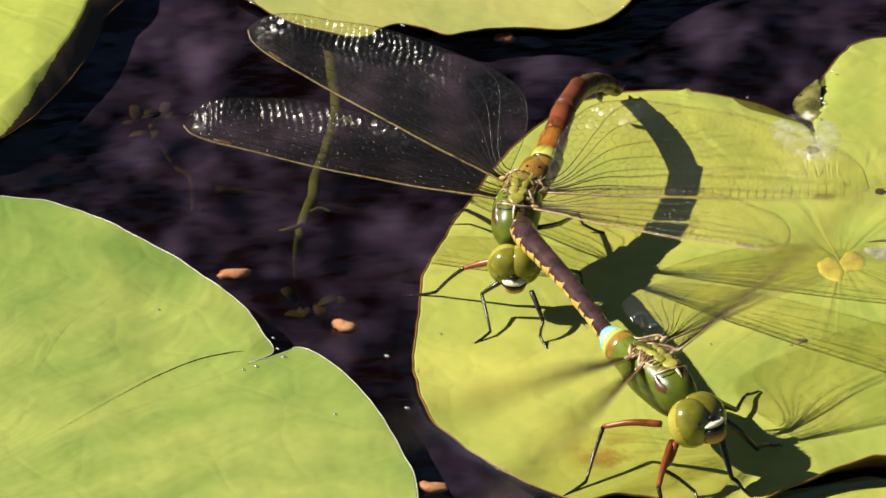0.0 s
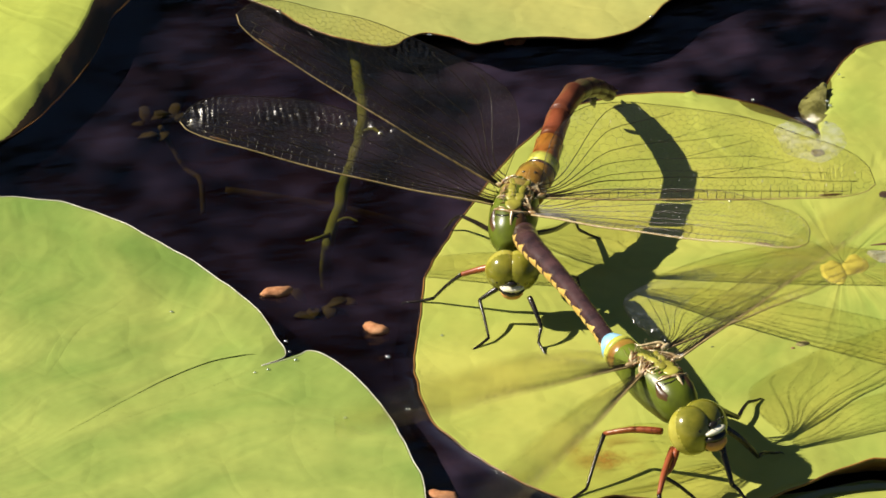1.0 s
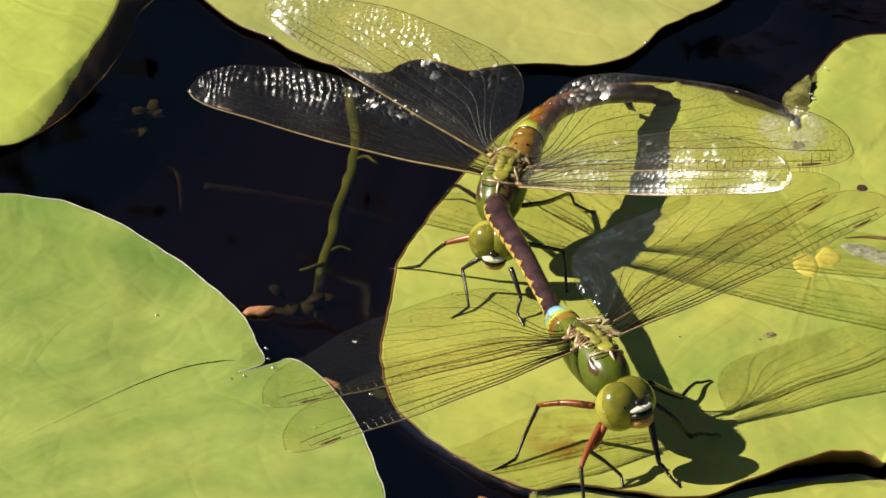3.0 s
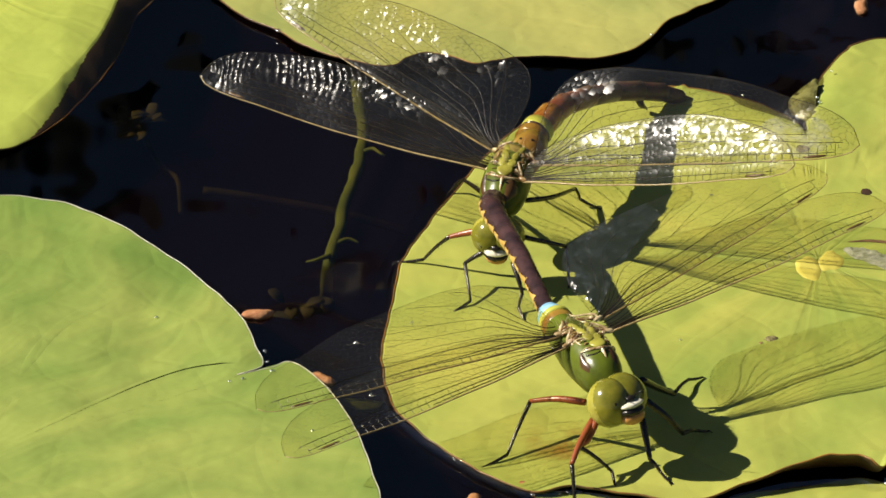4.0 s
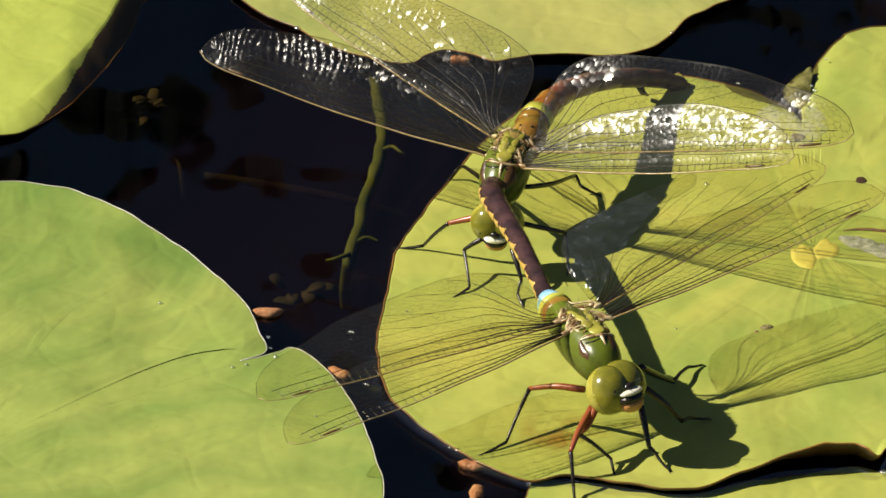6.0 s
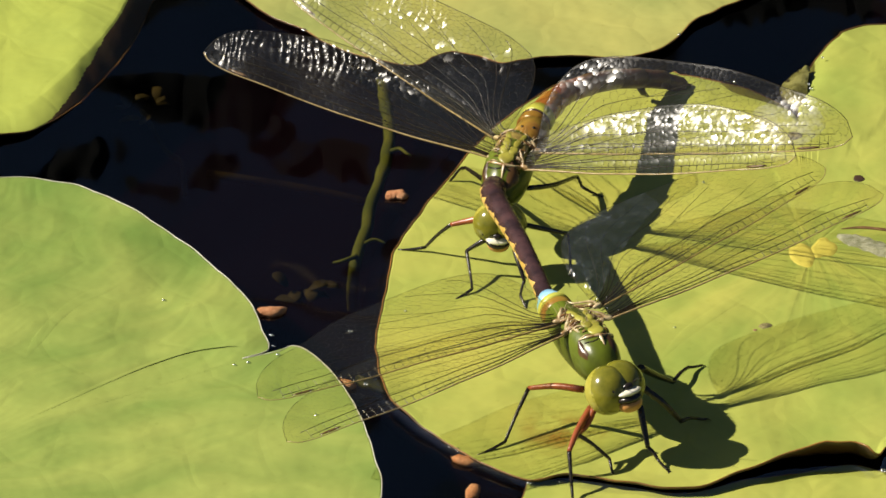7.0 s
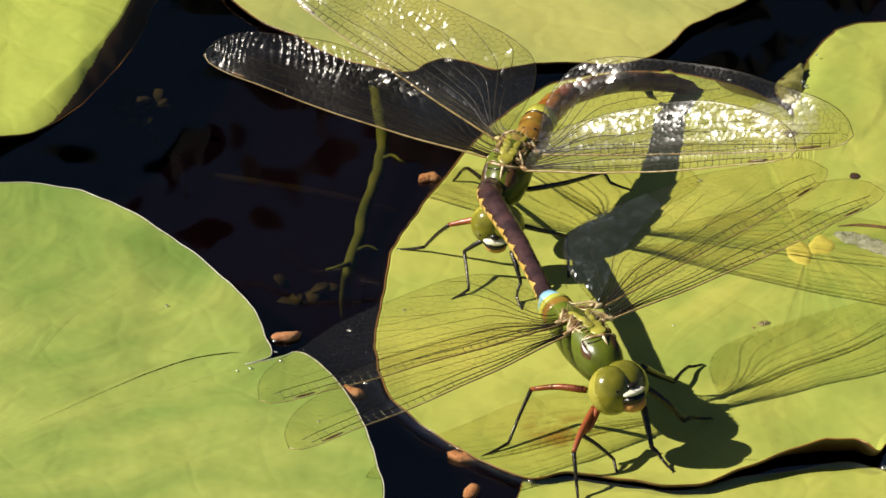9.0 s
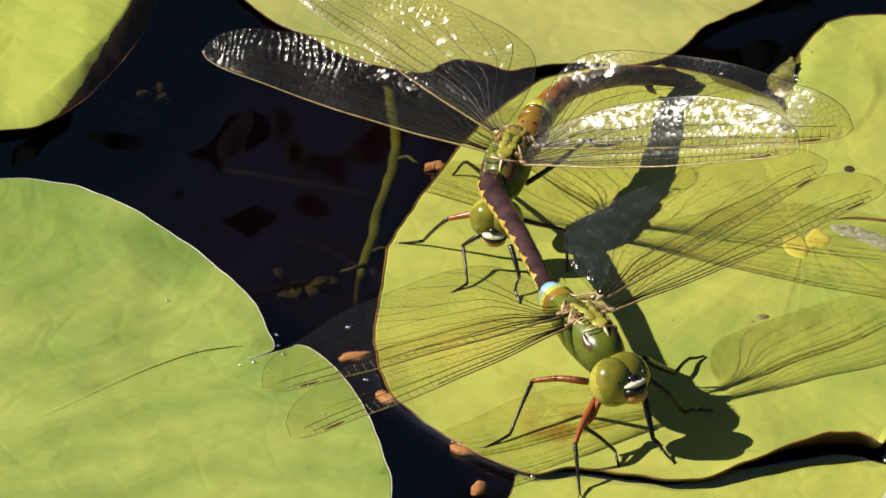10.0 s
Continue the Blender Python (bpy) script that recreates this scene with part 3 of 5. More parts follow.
def droplets(root, top, spots):
    for x, y, r in spots:
        bm = bmesh.new()
        blob(bm, (x, y, max(0.1, top(x, y, 0.6)) + 0.1), (r, r, r * 0.7), None, 12)
        part("water_drop", bm, DROP, root, "clear bead of water, in places added for its glint")


droplets(pad_left, top_left, [(14.0, 34.2, 0.30), (30.6, 23.5, 0.30), (31.8, 18.2, 0.35), (31.0, 20.5, 0.25), (38.1, 1.1, 0.25), (27.5, 15.6, 0.30), (25.5, 14.8, 0.25)])
# beads near the cleft and the front gap are added for bright glints
droplets(pad_right, top_right, [(-54.4, -59.1, 0.50), (-55.5, -58.3, 0.35), (-67.9, -41.0, 0.40), (-70.3, -25.2, 0.40), (-62.0, -19.2, 0.25), (-21.7, -24.1, 0.20), (-44.2, -68.3, 0.40), (-66.0, -34.5, 0.30), (-10.0, 51.5, 0.30), (1.7, 50.9, 0.30), (2.0, 49.4, 0.35), (4.3, 59.5, 0.25), (0.9, 43.5, 0.30), (-4.5, 40.8, 0.20), (-15.9, 19.7, 0.30), (7.3, -65.3, 0.45), (9.8, -61.5, 0.4)])
droplets(pad_top, top_top, [(-29.9, -50.9, 0.45), (30.1, -52.6, 0.35), (-5.6, -59.2, 0.35), (-13.7, -62.6, 0.25)])

bm = bmesh.new()
STALK_LINE = [(-19.6, -30.0, -2.2), (-18.6, -43.7, -4.0), (-17.5, -56.3, -5.0), (-16.6, -64.6, -6.0), (-16.1, -70.6, -6.6), (-16.4, -76.5, -7.2), (-17.1, -82.4, -7.8), (-18.7, -89.2, -8.4), (-19.5, -96.8, -9.0), (-20.6, -102.5, -9.6), (-21.3, -105.0, -11.6), (-21.6, -103.0, -16.0), (-21.8, -96.0, -24.0)]
line = spline(STALK_LINE, 6)
tube(bm, [(x + 0.35 * noise.noise((y * 0.2, 1, 0)), y, z) for x, y, z in line], [0.98 + 0.3 * noise.noise((y * 0.35, 5, 2)) for x, y, z in line], 10)
stalk = part("stalk", bm, STALK, pad_top, "olive stalk under water")
for shoot in ([(-16.6, -77.0, -7.0), (-14.6, -76.8, -6.2), (-13.4, -78.6, -6.0), (-12.6, -78.8, -6.4)], [(-20.6, -102.5, -9.3), (-18.4, -101.0, -8.8), (-16.6, -101.4, -9.2)], [(-21.0, -105.0, -9.5), (-23.0, -106.8, -9.2), (-24.6, -106.4, -9.8)]):
    bm = bmesh.new()
    curve = spline(shoot, 4)
    tube(bm, curve, [0.42 - 0.3 * q / len(curve) for q in range(len(curve))], 6)
    part("side_shoot", bm, STALK, stalk)


# curled edge at the cleft of the large pad
bm = bmesh.new()
inner = spline([(2.2, 56.5), (1.8, 53.5), (1.5, 50.0), (1.4, 46.5), (1.6, 43.5)], 6)
outer = spline([(0.6, 57.4), (-1.4, 54.6), (-2.8, 51.0), (-2.4, 47.6), (-0.3, 44.6)], 6)
grid = []
for i, (p, q) in enumerate(zip(inner, outer)):
    row = []
    for k in range(7):
        f = k / 6
        x, y = p[0] + (q[0] - p[0]) * f, p[1] + (q[1] - p[1]) * f
        row.append(bm.verts.new((x, y, 0.75 + 0.6 * math.sin(math.pi * min(1, f * 1.15)) - 0.8 * f + 0.5 * noise.noise((i * 0.35, f * 2.5, 4)))))
    grid.append(row)
for a, b in zip(grid, grid[1:]):
    for k in range(6):
        bm.faces.new((a[k], b[k], b[k + 1], a[k + 1]))
part("curled_edge", bm, CURL, pad_right, "olive edge of the leaf curled over at its cleft")

# dried ridge and dark split beside the leaf's heart
bm = bmesh.new()
grid = []
for i, p in enumerate(spline([(4.0, 3.1), (8.0, 0.8), (13.0, -3.2), (19.0, -7.4)], 16)):
    row = []
    for k in range(13):
        g = k / 6 - 1
        wide = 1.9 * min(1.0, 0.25 + i / 14) * (1 + 0.25 * noise.noise((i * 0.3, g, 2)))
        x, y = p[0] + 0.55 * g * wide, p[1] + 0.83 * g * wide
        row.append(bm.verts.new((x, y, top_right(x, y, 0.3) - 0.06 + (1 - g * g) * (0.5 + 0.35 * noise.noise((x * 1.1, y * 1.3, 5)) + 0.2 * noise.noise((x * 3, y * 3, 7))))))
    grid.append(row)
for a, b in zip(grid, grid[1:]):
    for k in range(12):
        bm.faces.new((a[k], a[k + 1], b[k + 1], b[k]))
part("dry_ridge", bm, SILVER, pad_right, "silvery dried ridge beside the leaf's heart")
bm = bmesh.new()
line = spline([(4.6, 5.3), (8.0, 5.6), (12.5, 4.6), (18.0, 3.0)], 8)
tube(bm, [(p[0], p[1], top_right(p[0], p[1], 0.3) + 0.05) for p in line], [0.1 + 0.3 * min(1, i / 8) for i in range(len(line))], 8, 0.3)
part("split", bm, DRY, pad_right, "dark split in the leaf")

blemish("stain", pad_right, top_right, STAIN_X, STAIN_Y, 12.0, 8.0, STAIN_SHADE, "faint orange-brown stain with the wings' shade put into its colour", 0.25, 21, 0.05)


# ---------------------------------------------------------------- wings
def smooth(s, at, values):
    """Interpolation with its corners rounded off."""
    w = min(0.035, 0.6 * s)
    return sum(float(np.interp(s + w * d, at, values)) for d in (-1, -0.5, 0, 0.5, 1)) / 5


def wing_shape(hind, s):
    """Leading and trailing edge (mm) at the fraction s of the span."""
    lead = smooth(s, [0, 0.08, 0.25, 0.5, 0.8], [0.4, 0.6, 1.0, 1.3, 1.4] if hind else [0.4, 0.7, 1.5, 2.1, 1.9])
    if hind:
        trail = smooth(s, [0, 0.02, 0.06, 0.13, 0.25, 0.45, 0.65, 0.8], [-1.5, -7.5, -11.5, -14.2, -14.6, -13.2, -11.4, -9.8])
    else:
        trail = smooth(s, [0, 0.04, 0.12, 0.3, 0.5, 0.65, 0.8], [-1.2, -3.6, -5.7, -7.6, -8.6, -8.5, -7.8])
    mid = -0.7 if hind else 0.1
    if s > 0.82:
        lead = mid + (lead - mid) * math.sqrt(max(0.0, 1 - ((s - 0.82) / 0.18) ** 2.2))
    knee, bow = (0.5, 2.1) if hind else (0.58, 2.4)
    if s > knee:
        trail = mid + (trail - mid) * math.sqrt(max(0.0, 1 - ((s - knee) / (1 - knee)) ** bow))
    return lead, trail


def wing_parts(parent, span, hind, side, seed, dome, pleats=(), sheen=(), net=1.0):
    """Membrane of small domed cells, the net of veins between them, the long veins, the leading vein and the wing spot."""
    rnd = random.Random(seed)

    def lift(u, v):
        s = u / span
        return 0.025 * math.sin(v * 2.4) * (v > -4) + 0.35 * math.sin(s * 3.1) - (0.009 * (v + 6) ** 2 if hind else 0.008 * (v + 4) ** 2) + 0.25 * math.sin(s * 17 + v * 0.25) * s

    border = []
    m = 60
    us = [0.5 - 0.5 * math.cos(math.pi * i / m) for i in range(m + 1)]
    for s in us:
        border.append((s * span, wing_shape(hind, s)[0]))
    for s in us[-2:0:-1]:
        border.append((s * span, wing_shape(hind, s)[1]))
    pts = [Vector(p) for p in border]
    nb = len(pts)
    # two rows of oblong cells along the leading edge
    for deep, step in ((0.6, 1.35), (1.65, 1.05)):
        u = 1.6
        while u < span * 0.95:
            lead, trail = wing_shape(hind, u / span)
            if lead - deep - 0.5 > trail:
                pts.append(Vector((u + rnd.uniform(-0.08, 0.08), lead - deep + rnd.uniform(-0.04, 0.04))))
            u += step
    # behind them a net that is wide near the root and narrow towards the rear edge and the tip
    kept = {}
    for u, v in [(rnd.uniform(0.6, span), rnd.uniform(-15.0, 0.5)) for _ in range(16000)]:
        s = u / span
        lead, trail = wing_shape(hind, s)
        if not trail + 0.4 < v < lead - 2.35:
            continue
        gap = (0.74 + 0.5 * math.exp(-((s - 0.2) / 0.17) ** 2 - ((v + 7.5) / 4.2) ** 2)) if hind else (0.72 + 0.35 * math.exp(-((s - 0.2) / 0.16) ** 2 - ((v + 4) / 2.4) ** 2))
        gap *= 0.82 + 0.18 * min(1.0, (v - trail) / 2.5)
        i, j = int(u / 1.7), int((v + 20) / 1.7)
        near = (q for ii in (i - 1, i, i + 1) for jj in (j - 1, j, j + 1) for q in kept.get((ii, jj), ()))
        if all((q[0] - u) ** 2 + (q[1] - v) ** 2 > gap * gap for q in near):
            kept.setdefault((i, j), []).append((u, v))
            pts.append(Vector((u, v)))
    verts, _, faces, ov, _, of = delaunay_2d_cdt(pts, [(i, (i + 1) % nb) for i in range(nb)], [], 1, 1e-5)
    on_edge = [any(k < nb for k in o) for o in ov]

    def rise(p):
        """Crest height of a cell: flat in most of the wing, domed in patches and rows."""
        h = sum(c * math.exp(-((p.x / span - s0) / rs) ** 2 - ((p.y - v0) / rv) ** 2) for s0, v0, rs, rv, c in dome)
        row = 0.5 + 0.35 * math.sin(2 * math.pi * (p.x + 0.6 * p.y) / 1.9) + 0.75 * noise.noise((p.x * 0.33, p.y * 0.4, seed)) + 0.4 * noise.noise((p.x * 0.9, p.y * 1.1, seed))
        return (0.02 + h * max(0.0, row)) * rnd.uniform(0.75, 1.2)

    def pleat(p):
        """Shallow folds across the wing behind the leading third."""
        h = sum(c * math.exp(-((p.x / span - s0) / rs) ** 2 - ((p.y - v0) / rv) ** 2) for s0, v0, rs, rv, c in pleats)
        if h < 0.004:
            return 0.0
        n = noise.noise((p.x * 0.25, p.y * 0.3, seed + 0.5))
        return h * (0.8 + 0.5 * n + 0.7 * noise.noise((p.x * 1.3, p.y * 1.1, seed + 2.5))) * math.sin(2 * math.pi * (p.x + (0.6 if hind else 0.35) * p.y + 1.1 * n) / 1.25)

    def lean(p):
        """Slant of one cell's pane: nearly none, but sheen patches are turned to fit the sun's glint in the camera's
        view.
        """
        g = min(1.0, sum(c * math.exp(-((p.x / span - s0) / rs) ** 2 - ((p.y - v0) / rv) ** 2) for s0, v0, rs, rv, c in sheen[3:]))
        j = 0.015 + (sheen[2] * min(1.0, max(0.0, 2 * g)) if sheen else 0)
        return (sheen[0] * g if sheen else 0) + rnd.gauss(0, j), (sheen[1] * g if sheen else 0) + rnd.gauss(0, j)

    bm = bmesh.new()
    around = {}
    lines = []
    for f in faces:
        c = sum((verts[k] for k in f), Vector((0, 0))) / 3
        for k in range(3):
            a, b = f[k], f[(k + 1) % 3]
            m2 = (verts[a] + verts[b]) / 2
            for q in (a, b):
                around.setdefault(q, []).append((m2, c))
            if not (on_edge[a] and on_edge[b]):
                lines.append((Vector((c.x, c.y * side, lift(c.x, c.y))), Vector((m2.x, m2.y * side, lift(m2.x, m2.y)))))

    def put(p, extra=0.0):
        return bm.verts.new((p.x, p.y * side, lift(p.x, p.y) + pleat(p) + extra))

    for q, pieces in around.items():
        p = verts[q]
        if on_edge[q]:
            for m2, c in pieces:
                bm.faces.new((put(p), put(m2), put(c)))
            continue
        ring = {}
        for m2, c in pieces:
            for w in (m2, c):
                ring[round(math.atan2(w.y - p.y, w.x - p.x), 5)] = w
        ring = [ring[k] for k in sorted(ring)]
        h = rise(p)
        tx, ty = lean(p)
        top_v = put(p, h)
        half = [put(p.lerp(w, 0.55), h * 0.7 + 0.55 * (tx * (w.x - p.x) + ty * side * (w.y - p.y))) for w in ring]
        outer = [put(w, tx * (w.x - p.x) + ty * side * (w.y - p.y)) for w in ring]
        for k in range(len(ring)):
            j = (k + 1) % len(ring)
            bm.faces.new((top_v, half[k], half[j]))
            bm.faces.new((half[k], outer[k], outer[j], half[j]))
    for f in bm.faces:
        f.normal_update()
        if f.normal.z < 0:
            f.normal_flip()
    wing = part("wing", bm, MEMBRANE, parent)
    bm = bmesh.new()
    for a, b in lines:
        tube(bm, [a, b], (0.021 if a.y * side > -2.5 else 0.0175) * (1 if net == 1.0 else net * (1.25 - 0.9 * a.x / span)), 3, caps=False)
    u = 2.2
    while u < span * 0.93:
        lead, trail = wing_shape(hind, u / span)
        a, b = (u, lead), (u + 0.1, max(trail, lead - 1.15 - 0.9 * (u / span)))
        tube(bm, [(p, v * side, lift(p, v)) for p, v in (a, b)], 0.034, 4, caps=False)
        u += 1.35
    tagged(part("vein_net", bm, VEIN, wing, "fine net of dark veins", smooth=False), kind="stuff")
    long_veins = [(0.05, 0.06, 0.5), (0.10, 0.12, 0.93), (0.17, 0.30, 0.95), (0.21, 0.43, 0.86), (0.32, 0.56, 0.72), (0.40, 0.74, 0.58), (0.52, 0.92, 0.40), (0.78, 0.97, 0.25)]
    for k, (f0, f1, end) in enumerate(long_veins):
        line = []
        f1 += rnd.uniform(-0.03, 0.03)
        phase = rnd.uniform(0, 6)
        for i in range(29):
            s = end * i / 28
            lead, trail = wing_shape(hind, s)
            base = 0.35 - f0 * 2.6
            g = f0 + (f1 - f0) * (s / end) ** 1.25
            vv = (lead - 0.05) + (trail - lead) * g + (0.14 * math.sin(s * 21 + phase) * min(1, s * 4) if k > 1 else 0)
            w = min(1, s / 0.22)
            w = w * w * (3 - 2 * w)
            vv = base * (1 - w) + vv * w
            line.append((s * span, vv * side, lift(s * span, vv)))
        bm = bmesh.new()
        tube(bm, line, [(0.05 if k < 3 else 0.032 if net == 1.0 else 0.018) + (0.085 if k < 3 else 0.06) * math.exp(-end * i / 28 / 0.2) for i in range(29)], 5)
        part("long_vein", bm, VEIN, wing)
        if k in (2, 4, 5):
            j = 12 + k
            a = Vector(line[j])
            away = Vector((0.32 * span * end, -side * (2.6 if hind else 1.6), 0))
            fork = []
            for q in range(9):
                p = a + away * (q / 8)
                fork.append((p.x, p.y, lift(p.x, p.y * side)))
            bm = bmesh.new()
            tube(bm, fork, [0.04 - 0.002 * q for q in range(9)], 4)
            part("long_vein", bm, VEIN, wing)
    bm = bmesh.new()
    line = [(s * span, wing_shape(hind, s)[0] * side, lift(s * span, wing_shape(hind, s)[0])) for s in [i / 40 for i in range(41)]]
    tube(bm, line, [0.17 - (0.09 if net == 1.0 else 0.12) * i / 40 for i in range(41)], 6)
    part("leading_vein", bm, COSTA, wing, "amber leading-edge vein")
    bm = bmesh.new()
    line = [(s * span, wing_shape(hind, s)[1] * side, lift(s * span, wing_shape(hind, s)[1])) for s in [i / 60 for i in range(61)]]
    tube(bm, line, 0.05 if net == 1.0 else 0.028, 4)
    part("trailing_vein", bm, VEIN, wing)
    bm = bmesh.new()
    line = [(s * span, (wing_shape(hind, s)[0] - 0.42) * side, lift(s * span, wing_shape(hind, s)[0])) for s in (0.83, 0.85, 0.88, 0.90)]
    tube(bm, line, [0.1, 0.22, 0.22, 0.1], 6, 0.4)
    part("wing_spot", bm, STIGMA, wing, "dark brown wing spot")
    return wing


def wing_pose(base, az, el, pitch):
    """Root at base, tip towards azimuth and elevation; pitch lowers the side that is turned to +Y of the wing."""
    a, e = radians(az), radians(el)
    s = Vector((math.cos(e) * math.cos(a), math.cos(e) * math.sin(a), math.sin(e)))
    n = (Vector((0, 0, 1)) - s * s.z).normalized()
    y = n.cross(s)
    m = Matrix((s, y, n)).transposed().to_4x4()
    return Matrix.Translation(Vector(base) * MM) @ m @ Matrix.Rotation(radians(-pitch), 4, "X")


# ---------------------------------------------------------------- dragonflies
def along(pos, heading, pitch):
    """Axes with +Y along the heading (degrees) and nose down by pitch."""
    return pose(*pos, -pitch, 0, heading - 90)


def head_parts(root, frame_m, face, lip):
    def put(bm):
        bm.transform(frame_m)
        return bm

    bm = bmesh.new()
    blob(bm, (0, -0.6, -0.3), (2.6, 1.8, 2.6))
    head = part("head", put(bm), THORAX, root, "green head between the eyes")
    for sx in (-1, 1):
        bm = bmesh.new()
        blob(bm, (sx * 1.45, -0.2, 0.3), (3.5, 3.5, 3.85), Euler((0.2, sx * -0.22, sx * 0.25)).to_matrix(), 36)
        part("eye", put(bm), EYE_GREEN, head, "large glossy olive compound eye")
        # added rim; its yellow stands in for sunlight glowing through the eye
        bm = bmesh.new()
        blob(bm, (sx * 1.5, -0.48, 0.2), (3.52, 3.35, 3.85), Euler((0.2, sx * -0.22, sx * 0.25)).to_matrix(), 32)
        part("eye_margin", put(bm), EYE_GLOW, head, "added rim behind the eye, light through the eye put into its yellow")
        bm = bmesh.new()
        blob(bm, (sx * 2.75, 2.75, 1.0), (0.34, 0.22, 0.42), Euler((0, 0, sx * -0.6)).to_matrix(), 10)
        part("pupil_spot", put(bm), BLACK, head, "dark spot on the eye")
        bm = bmesh.new()
        tube(bm, [(sx * 0.8, 2.5, 1.0), (sx * 1.3, 3.6, 1.9), (sx * 1.9, 4.7, 2.4)], [0.16, 0.07, 0.03], 5)
        part("antenna", put(bm), BLACK, head)
    bm = bmesh.new()
    blob(bm, (0, 3.0, 1.15), (1.0, 0.75, 0.55), None, 12)
    part("vertex", put(bm), BLACK, head, "black crown spot")
    bm = bmesh.new()
    blob(bm, (0, 3.3, 0.3), (2.2, 1.15, 0.55), None, 16)
    part("frons", put(bm), face, head, "ivory forehead")
    bm = bmesh.new()
    tube(bm, [(-2.15, 3.1, -0.6), (-1.1, 4.0, -0.65), (0, 4.25, -0.65), (1.1, 4.0, -0.65), (2.15, 3.1, -0.6)], [0.4, 0.55, 0.6, 0.55, 0.4], 6)
    part("face_band", put(bm), BLACK, head, "black face band")
    bm = bmesh.new()
    blob(bm, (0, 3.1, -1.75), (2.1, 1.55, 1.3), None, 16)
    part("lip", put(bm), lip, head, "orange-brown upper lip")
    bm = bmesh.new()
    blob(bm, (0, 1.7, -2.6), (1.4, 1.1, 0.7), None, 12)
    part("jaw", put(bm), BLACK, head)
    return head


def leg_parts(root, pts, thigh_mat=None, slim=1.0):
    hip, thigh, knee, ankle, foot = [Vector(p) for p in pts]
    bm = bmesh.new()
    tube(bm, spline([hip, thigh, knee], 4), [r * slim for r in (0.5, 0.55, 0.55, 0.52, 0.5, 0.46, 0.42, 0.38, 0.36)], 8)
    femur = part("leg", bm, thigh_mat or LEG, root, "leg with red-brown thigh" if thigh_mat else "slender black leg")
    bm = bmesh.new()
    shin = spline([knee, (knee + ankle) / 2 + Vector((0, 0, 0.3)), ankle], 4)
    tube(bm, shin, [r * slim for r in (0.36, 0.34, 0.32, 0.3, 0.28, 0.27, 0.26, 0.25, 0.24)], 6)
    part("shin", bm, LEG, femur, "black spiny shin")
    bm = bmesh.new()
    for i, p in enumerate(shin[1:-1]):
        for sx in (-1, 1):
            d = Vector((sx * 0.5, 0.25 * sx, -0.55)) * (0.9 if i < 4 else 0.7)
            tube(bm, [Vector(p), Vector(p) + d], [0.06, 0.015], 3)
    tagged(part("spines", bm, LEG, femur, smooth=False), kind="stuff")
    bm = bmesh.new()
    mid = (ankle + foot) / 2 + Vector((0, 0, -0.1))
    tube(bm, spline([ankle, mid, foot], 3), [0.26, 0.24, 0.22, 0.22, 0.2, 0.18, 0.2], 6)
    way = (foot - ankle).normalized()
    cross = way.cross(Vector((0, 0, 1)))
    for sx in (-1, 1):
        tube(bm, [foot, foot + way * 0.5 + cross * sx * 0.3, foot + way * 0.75 + cross * sx * 0.45 - Vector((0, 0, 0.3))], [0.12, 0.09, 0.03], 4)
    part("foot", bm, LEG, femur, "clawed black foot")
    return femur


